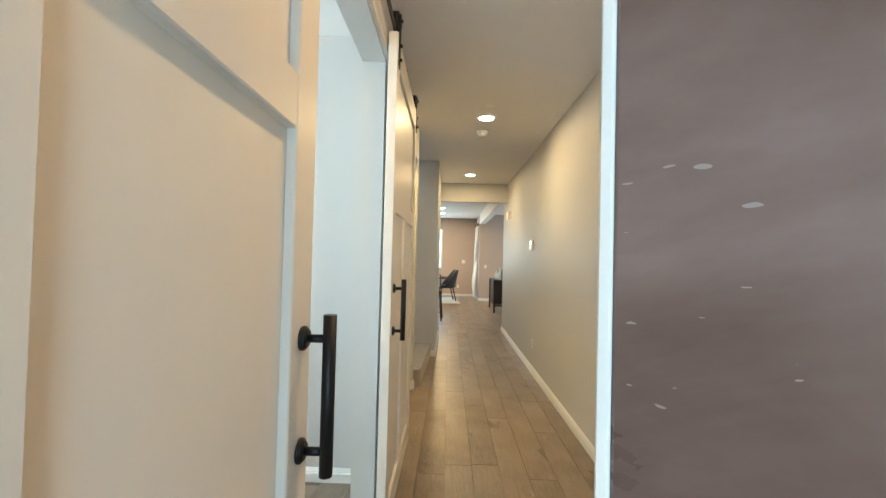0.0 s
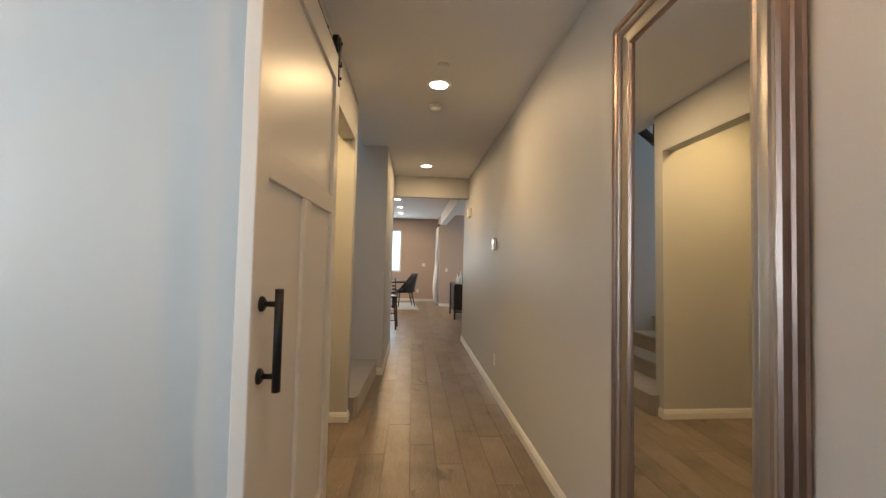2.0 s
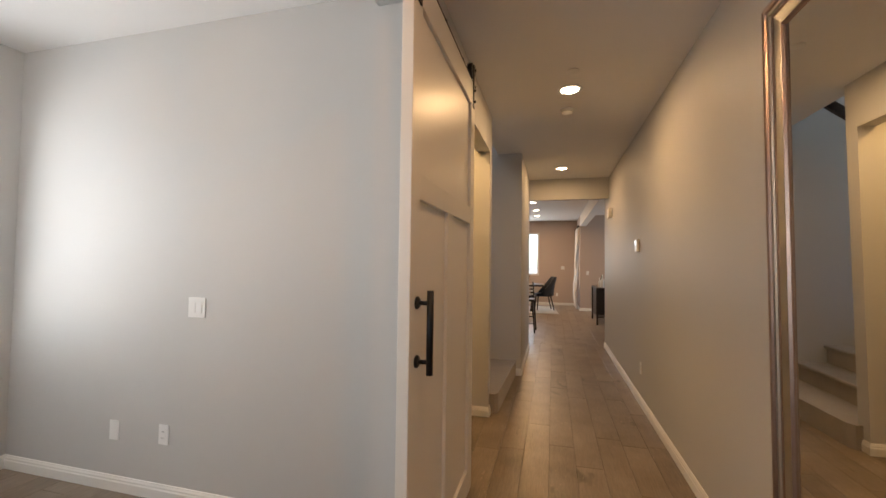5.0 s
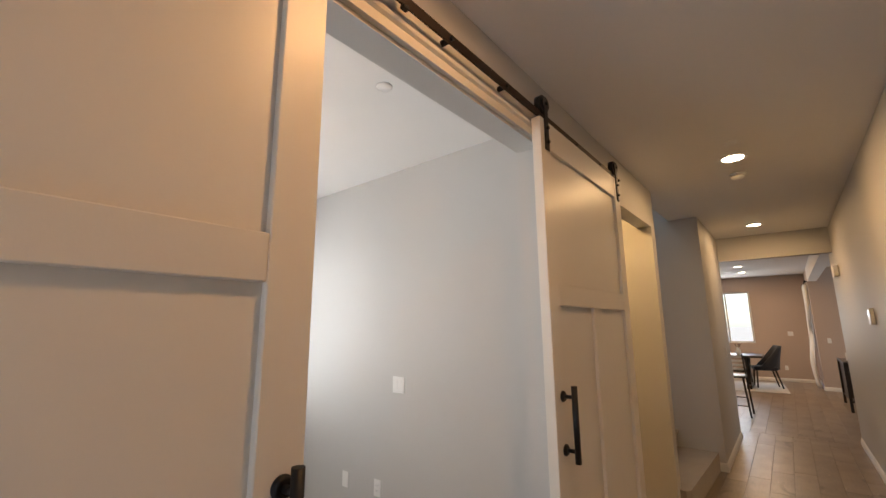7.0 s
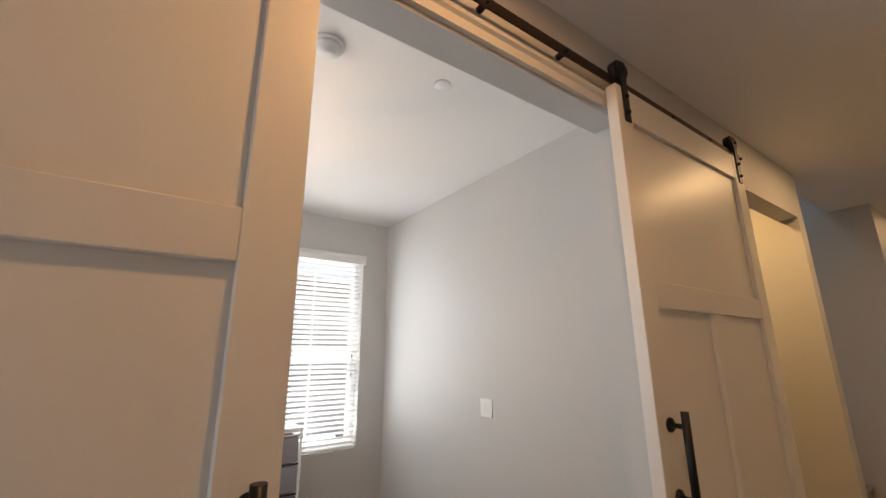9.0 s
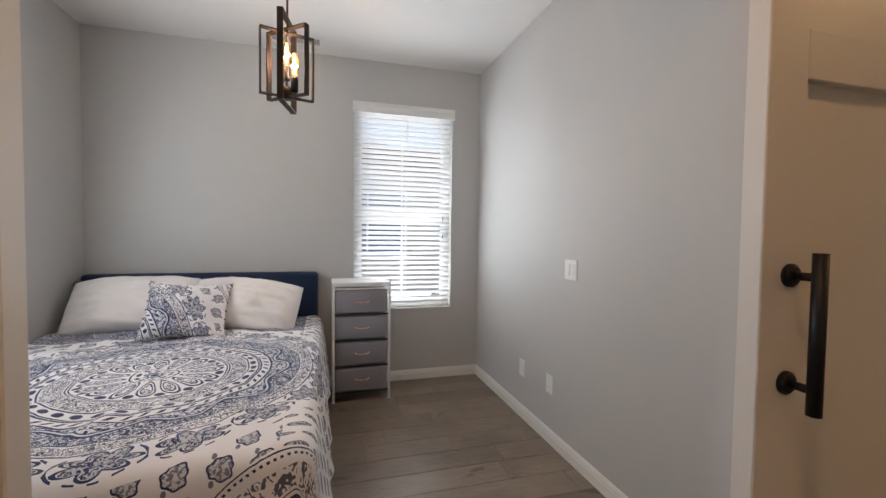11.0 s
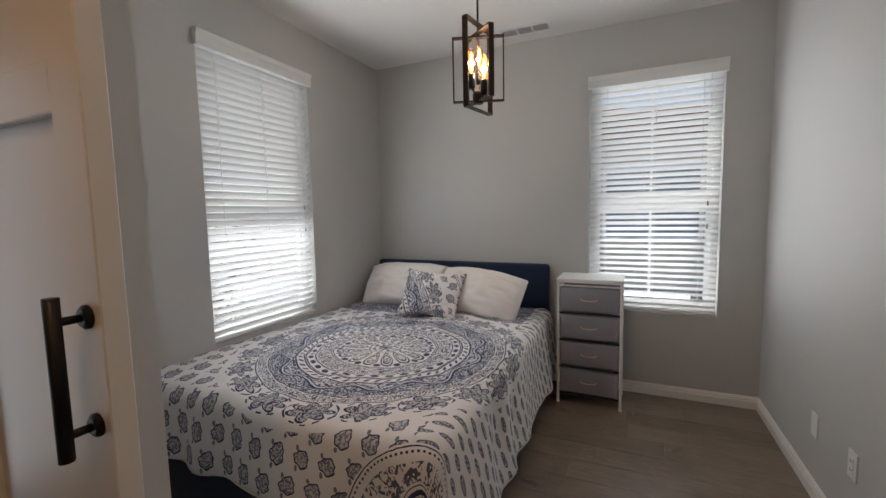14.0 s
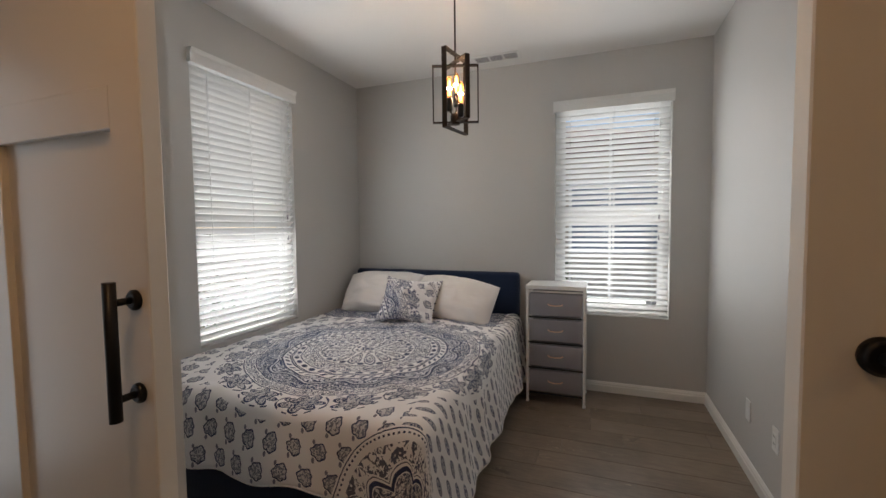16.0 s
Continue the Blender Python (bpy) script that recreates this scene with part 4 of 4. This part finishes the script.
staircase()
br = thing("stair_railing", (0.0, 5.15, 2.93), "dark stained stair railing with slim balusters", "railing", kind="structure")
part("stringer", sweep([(0, 0, 0), (-1.5, 0, -1.22)], [(-0.02, -0.05), (0.02, -0.05), (0.02, 0.05), (-0.02, 0.05)]), "dark_wood", br)
for i in range(13):
    x = -0.05 - i * 0.11
    part("baluster", cyl((x, 0, x * 0.813 + 0.04), (x, 0, x * 0.813 + 0.85), 0.008, segs=8), "black", br)
part("handrail", sweep([(0, 0, 0.85), (-1.5, 0, -0.37)], [(-0.025, -0.03), (0.025, -0.03), (0.025, 0.03), (-0.025, 0.03)]), "dark_wood", br)


# ---- dining end ----
def window_plain(name, label, m, width, z0, z1):
    w = thing(name, (0, 0, 0), label, "window", kind="structure")
    w.matrix_world = m
    f = 0.05
    part("window_frame", grid_solid([-width / 2, -width / 2 + f, -0.02, 0.02, width / 2 - f, width / 2], [0.05, 0.10], [z0, z0 + f, z1 - f, z1],
         lambda i, j, k: not (i in (1, 3) and k == 1)), "vinyl", w)
    for a, b in ((-width / 2 + f, -0.02), (0.02, width / 2 - f)):
        p = part("pane", box((a, 0.07, z0 + f), (b, 0.075, z1 - f)), "glass", w)
        p.visible_shadow = False


window_plain("window_3", "bright white dining room window", pose(-0.365, 15.0, 0), 1.17, 0.98, 2.42)


def parsons_chair(m, label):
    c = thing("dining_chair", (0, 0, 0), label, "chair", "chairs at the dining table")
    c.matrix_world = m
    part("seat", box((-0.24, -0.24, 0.40), (0.24, 0.22, 0.49), 0.03, 4), "chair_cloth", c, "", True)
    bm = bmesh.new()
    rows = []
    for k in range(9):
        f = k / 8
        z = 0.42 + f * 0.56
        yb = 0.20 + 0.10 * f ** 1.6
        wd = 0.24 * (1 + 0.12 * math.sin(f * math.pi)) * (1 - 0.18 * max(0, f - 0.75) * 4 * 0.6)
        ring = []
        wing = -0.03 - 0.34 * (1 - f) ** 1.3
        for xx, yy in ((-wd, wing), (-wd * 0.86, wing * 0.4), (-wd * 0.5, 0.02), (0, 0.03), (wd * 0.5, 0.02), (wd * 0.86, wing * 0.4), (wd, wing), (wd * 1.10, wing), (wd * 0.98, wing * 0.4 + 0.05), (wd * 0.5, 0.08), (0, 0.09), (-wd * 0.5, 0.08), (-wd * 0.98, wing * 0.4 + 0.05), (-wd * 1.10, wing)):
            ring.append(bm.verts.new((xx, yb + yy, z)))
        rows.append(ring)
    for a, b in zip(rows, rows[1:]):
        for i in range(14):
            bm.faces.new((a[i], a[(i + 1) % 14], b[(i + 1) % 14], b[i]))
    bm.faces.new(rows[0][::-1])
    bm.faces.new(rows[-1])
    part("backrest", bm, "chair_cloth", c, "", True)
    for sx in (-1, 1):
        for sy, lean in ((-1, 0.02), (1, 0.09)):
            part("leg", cyl((sx * 0.21, sy * 0.19 + sy * lean, 0), (sx * 0.19, sy * 0.18, 0.41), 0.014, 0.022, 12), "dark_wood", c)
    return c


ch1 = parsons_chair(pose(0.40, 13.35, 0.012, 0, 0, -78), "charcoal upholstered dining chair with dark legs at the dining table")
copy_thing(ch1, pose(-1.35, 13.35, 0.012, 0, 0, 82))
tb = thing("dining_table", (-0.45, 13.1, 0.012), "dark trestle dining table standing on the pale rug", "table")
part("tabletop", box((-0.98, -0.48, 0.715), (0.88, 0.48, 0.765), 0.008, 2), "dark_wood", tb)
for sx in (-0.55, 0.55):
    bm = bmesh.new()
    for s in (-1, 1):
        t = box((-0.04, -0.42, -0.04), (0.04, 0.42, 0.04), 0.006, 1)
        bmesh.ops.transform(t, matrix=pose(sx, 0, 0.385, s * 40), verts=t.verts)
        merge(bm, t)
    part("trestle", bm, "dark_wood", tb)
    part("trestle_foot", box((sx - 0.05, -0.40, 0), (sx + 0.05, 0.40, 0.09), 0.01, 2), "dark_wood", tb)
    part("trestle_head", box((sx - 0.045, -0.38, 0.66), (sx + 0.045, 0.38, 0.715), 0.006, 1), "dark_wood", tb)
part("stretcher", box((-0.55, -0.03, 0.34), (0.55, 0.03, 0.42), 0.006, 1), "dark_wood", tb)
vs = thing("vase", (-0.05, 13.0, 0.777), "small white ceramic vase on the dining table", "vase")
part("vase_body", lathe([(0.03, 0), (0.05, 0.02), (0.06, 0.07), (0.04, 0.12), (0.025, 0.15), (0.03, 0.165)], 20), "plate", vs)
for i in range(5):
    a = i * 1.26
    part("sprig", cyl((0.01 * math.cos(a), 0.01 * math.sin(a), 0.14), (0.06 * math.cos(a), 0.06 * math.sin(a), 0.26), 0.004, 0.014, 6), "trunk", vs)
rg = thing("rug", (-0.5, 13.25, 0), "pale woven area rug under the dining table", "rug", turn=4)
part("rug_surface", box((-1.45, -0.95, 0), (1.28, 0.95, 0.012), 0.005, 2), "rug", rg)

stool = thing("counter_stool", (0.12, 9.25, 0), "dark wooden ladder-back counter stool", "stool")
for sx in (-1, 1):
    part("leg", cyl((sx * 0.19 + 0.02, -0.20, 0), (sx * 0.16, -0.15, 0.64), 0.013, 0.018, 12), "dark_wood", stool)
    part("back_leg", cyl((sx * 0.20 + 0.02, 0.22, 0), (sx * 0.16, 0.16, 1.0), 0.016, 0.013, 12), "dark_wood", stool)
part("seat", box((-0.20, -0.20, 0.62), (0.20, 0.20, 0.66), 0.012, 3), "dark_wood", stool)
for z in (0.72, 0.79, 0.86, 0.93):
    part("back_slat", box((-0.16, 0.155, z), (0.16, 0.172, z + 0.035), 0.003, 1), "light_wood", stool, "pale back slat")
for z in (0.18, 0.32):
    part("stretcher", cyl((-0.18, -0.19, z), (0.20, -0.19, z), 0.009, segs=10), "dark_wood", stool)

cs = thing("console_table", (1.83, 11.2, 0), "black narrow console table with bottles on top", "console table")
part("tabletop", box((-0.20, -0.62, 0.80), (0.20, 0.62, 0.84), 0.006, 2), "dark_wood", cs)
part("shelf", box((-0.18, -0.58, 0.16), (0.18, 0.58, 0.19), 0.004, 1), "dark_wood", cs)
part("cabinet_body", box((-0.17, -0.20, 0.19), (0.17, 0.56, 0.80), 0.004, 1), "dark_wood", cs)
for sx in (-1, 1):
    for sy in (-1, 1):
        part("leg", box((sx * 0.18 - 0.02, sy * 0.59 - 0.02, 0), (sx * 0.18 + 0.02, sy * 0.59 + 0.02, 0.80)), "dark_wood", cs)
M["green_glass"] = glass_material("green_bottle_glass", (0.25, 0.45, 0.35))
for i, (dx, dy, hh) in enumerate(((-0.05, -0.42, 0.30), (0.05, -0.25, 0.26), (-0.08, -0.10, 0.22), (0.0, 0.2, 0.28))):
    b = thing("bottle", (1.83 + dx, 11.2 + dy, 0.84), "slim glass bottle on the console table", "bottle", "bottles on the console")
    part("bottle_body", lathe([(0.036, 0), (0.038, 0.01), (0.038, hh * 0.58), (0.014, hh * 0.74), (0.013, hh * 0.95), (0.015, hh)], 18), "green_glass" if i % 2 else "plate", b)

tagged(part("beam", box((1.45, 8.05, 2.50), (1.62, 13.5, 2.82)), "ceiling"), "white ceiling beam between dining room and kitchen", "beam", kind="structure")
cu1 = thing("curtain", (1.40, 14.2, 0), "long white curtain gathered beside the patio door", "curtain")
bm = bmesh.new()
top = []
for i in range(61):
    y = -0.55 + i * 0.016
    top.append((0.022 * math.sin(i * 0.95), y))
levels = []
for k in range(25):
    z = 0.03 + 2.42 * k / 24
    tie = math.exp(-((z - 1.30) / 0.42) ** 2)
    sag = 0.10 * max(0.0, 1.3 - z) * math.exp(-((z - 0.7) / 0.5) ** 2)
    levels.append([bm.verts.new((x * (1.6 + 0.6 * tie) - sag, 0.40 + (y - 0.40) * (1 - 0.72 * tie), z)) for x, y in top])
for a, b in zip(levels, levels[1:]):
    for i in range(60):
        bm.faces.new((a[i], a[i + 1], b[i + 1], b[i]))
cc = part("curtain_cloth", bm, "curtain", cu1, "", True)
cc.modifiers.new("thickness", "SOLIDIFY").thickness = 0.003
part("curtain_rod", cyl((0, -0.72, 2.50), (0, 0.72, 2.50), 0.012, segs=14), "black", cu1)
for y in (-0.72, 0.72):
    part("finial", lathe([(0.001, -0.03), (0.022, -0.015), (0.026, 0.0), (0.022, 0.015), (0.001, 0.03)], 14, (0, y, 2.50)), "black", cu1)
    part("bracket", cyl((0, y * 0.9, 2.50), (0.05, y * 0.9, 2.50), 0.008, segs=10), "black", cu1)
switch_plate((0.994, 15.0, 1.246), 0, 2, "white double switch on the taupe dining wall")
switch_plate((0.809, 15.0, 0.353), 0, 1, "white power outlet on the taupe dining wall", "outlet")
switch_plate((1.662, 13.5, 1.117), 0, 1, "white light switch beside the dining corner")


# ---- outdoors ----
# unseen box added round the front doorway to keep sun and sky out
wall("wall_porch_west", (-0.4, EY - OUT - 1.8, -0.15), (-0.25, EY - OUT, 2.7), (), "unseen stucco wall added to keep daylight off the entry")
wall("wall_porch_east", (2.0, EY - OUT - 1.8, -0.15), (2.15, EY - OUT, 2.7), (), "unseen stucco wall added to keep daylight off the entry")
wall("wall_porch_south", (-0.4, EY - OUT - 1.95, -0.15), (2.15, EY - OUT - 1.8, 2.7), (), "unseen stucco wall added to keep daylight off the entry")
tagged(part("ceiling_porch", box((-0.4, EY - OUT - 1.95, 2.7), (2.15, EY - OUT, 2.8)), "ceiling"), "unseen plain slab added to keep daylight off the entry", "ceiling", kind="structure")
tagged(part("ground", grid_solid([-300, 300], [-300, 300], [-0.4, -0.15], lambda i, j, k: True), "soil"), "pale gravel ground around the house", "ground", kind="structure")
tagged(part("pavement", box((-60, -6.0, -0.15), (60, -4.4, -0.09), 0.02, 1), "concrete"), "light concrete pavement", "pavement", kind="structure")


def neighbour(place, turn, w, d, h, label, windows):
    n = thing("house", place, label, "house", turn=turn)
    part("wall", box((-w / 2, 0, 0), (w / 2, d, h)), "stucco", n)
    bm = bmesh.new()
    e = 0.45
    a = [bm.verts.new(c) for c in ((-w / 2 - e, -e, h), (w / 2 + e, -e, h), (w / 2 + e, d + e, h), (-w / 2 - e, d + e, h))]
    r = [bm.verts.new(c) for c in ((-w / 2 + 2, d / 2, h + 1.7), (w / 2 - 2, d / 2, h + 1.0))]
    b = [bm.verts.new(v.co + Vector((0, 0, 0.18))) for v in a]
    for i in range(4):
        bm.faces.new((a[i], a[(i + 1) % 4], b[(i + 1) % 4], b[i]))
    bm.faces.new(a[::-1])
    bm.faces.new((b[0], b[1], r[1], r[0]))
    bm.faces.new((b[2], b[3], r[0], r[1]))
    bm.faces.new((b[1], b[2], r[1]))
    bm.faces.new((b[3], b[0], r[0]))
    roof = part("roof", bm, "roof", n)
    tile = bmesh.new()
    for i in range(int(w / 0.25) + 3):
        x = -w / 2 - e + i * 0.25
        add_cyl(tile, (x, -e - 0.02, h + 0.21), (x * 0.72, d / 2, h + 1.02), 0.085, segs=8)
    t = part("roof_tiles", tile, "roof", roof)
    t["kind"] = "stuff"
    for (x, z, ww, hh) in windows:
        g = part("window", box((x - ww / 2, -0.02, z), (x + ww / 2, -0.005, z + hh)), "mirror_pane", n)
        part("window_frame", grid_solid([x - ww / 2 - 0.06, x - ww / 2, x - 0.02, x + 0.02, x + ww / 2, x + ww / 2 + 0.06], [-0.05, -0.005], [z - 0.06, z, z + hh / 2 - 0.02, z + hh / 2 + 0.02, z + hh, z + hh + 0.06],
             lambda i, j, k: i in (0, 2, 4) or k in (0, 2, 4)), "vinyl", g)


M["mirror_pane"] = Shader("far_window_pane", (0.20, 0.25, 0.32), 0.12).mat
neighbour((-8.2, 2.6, -0.15), 90, 12, 8, 2.9, "beige stucco neighbour house with a clay tile roof", [(-0.5, 1.0, 1.6, 1.3), (3.5, 1.0, 1.2, 1.3), (-4.0, 1.0, 1.2, 1.3)])
neighbour((-4, -18, -0.15), 180, 16, 9, 5.4, "beige two-storey house across the street with a clay tile roof", [(-5, 1.0, 1.8, 1.4), (-5, 3.6, 1.4, 1.2), (0, 3.6, 1.4, 1.2), (4, 1.0, 2.0, 1.4), (5, 3.6, 1.4, 1.2)])


def shrub(x, y, hgt, wid, seed, label):
    rnd = random.Random(seed)
    t = thing("shrub", (x, y, -0.15), label, "shrub", "front yard shrubs")
    bm = bmesh.new()
    for k in range(7):
        a = rnd.uniform(0, 6.28)
        add_cyl(bm, (0.03 * math.cos(a), 0.03 * math.sin(a), 0), (wid * 0.35 * math.cos(a), wid * 0.35 * math.sin(a), hgt * rnd.uniform(0.5, 0.85)), 0.018, 0.006, 6)
    part("stems", bm, "trunk", t)
    verts, faces = [], []
    for k in range(2600):
        a, q = rnd.uniform(0, 6.28), rnd.uniform(0, 1) ** 0.5
        z = hgt * (0.2 + 0.8 * rnd.random())
        rad = wid / 2 * q * (1 - 0.6 * abs(z / hgt - 0.55)) * (1 + 0.35 * math.sin(a * 3 + seed + z * 4))
        c = Vector((rad * math.cos(a), rad * math.sin(a), z))
        d = Vector((rnd.uniform(-1, 1), rnd.uniform(-1, 1), rnd.uniform(-0.6, 1))).normalized() * rnd.uniform(0.03, 0.06)
        e = d.cross(Vector((rnd.uniform(-1, 1), rnd.uniform(-1, 1), 1))).normalized() * 0.018
        n = len(verts)
        verts += [c, c + d * 0.5 + e, c + d, c + d * 0.5 - e]
        faces.append((n, n + 1, n + 2, n + 3))
    me = bpy.data.meshes.new("leaves")
    me.from_pydata([tuple(v) for v in verts], [], faces)
    me.materials.append(M["leaf"])
    o = new("leaves", me)
    o.parent = t
    o["kind"] = "stuff"


shrub(-2.3, -2.6, 1.5, 1.3, 3, "dense green shrub in the gravel front yard")
shrub(-0.9, -3.4, 1.1, 1.2, 8, "low green shrub in the gravel front yard")
shrub(-4.6, 0.9, 1.3, 1.0, 5, "green shrub beside the neighbour house")


# ---- floor planks, last ----
def plank_field(x0, x1, y0, y1, seed, inside=lambda x, y: True):
    rnd = random.Random(seed)
    w, gap = 0.178, 0.0009
    meshes = {}
    x = x0
    while x < x1 - 0.02:
        xe = min(x + w, x1)
        y = y0 - rnd.uniform(0.1, 1.1)
        while y < y1:
            ye = y + rnd.choice((1.5, 1.5, 1.5, 1.1, 0.7))
            a, b = max(y, y0), min(ye, y1)
            if b - a > 0.05 and inside((x + xe) / 2, (a + b) / 2):
                key = (round(xe - x, 3), round(b - a, 3))
                if key not in meshes:
                    hx, hy = key[0] / 2 - gap, key[1] / 2 - gap
                    bm = bmesh.new()
                    lo = [bm.verts.new((sx * hx, sy * hy, -0.008)) for sx, sy in ((-1, -1), (1, -1), (1, 1), (-1, 1))]
                    mi = [bm.verts.new((sx * hx, sy * hy, -0.0012)) for sx, sy in ((-1, -1), (1, -1), (1, 1), (-1, 1))]
                    hi = [bm.verts.new((sx * (hx - 0.0012), sy * (hy - 0.0012), 0)) for sx, sy in ((-1, -1), (1, -1), (1, 1), (-1, 1))]
                    for p, q in ((lo, mi), (mi, hi)):
                        for i in range(4):
                            bm.faces.new((p[i], p[(i + 1) % 4], q[(i + 1) % 4], q[i]))
                    bm.faces.new(hi)
                    me = bpy.data.meshes.new("plank")
                    bmesh.ops.recalc_face_normals(bm, faces=bm.faces)
                    bm.to_mesh(me)
                    bm.free()
                    me.materials.append(M["floor"])
                    meshes[key] = me
                o = new("plank", meshes[key])
                o.location = ((x + xe) / 2, (a + b) / 2, 0)
                o.parent = FLOOR
            y = ye
        x = xe


FLOOR = bpy.data.objects["floor"]
plank_field(LX, RX, EY, 8.0, 1)
plank_field(WX, LB, SY, NY, 2)
plank_field(LB, LX, OP0, OP1, 3)
plank_field(-1.6, LX, NY + T, 4.38, 4)
plank_field(PX - 0.12 - 1.6, 3.2, 8.0, 13.5, 5)
plank_field(-1.42, 1.45, 13.5, 15.0, 6)
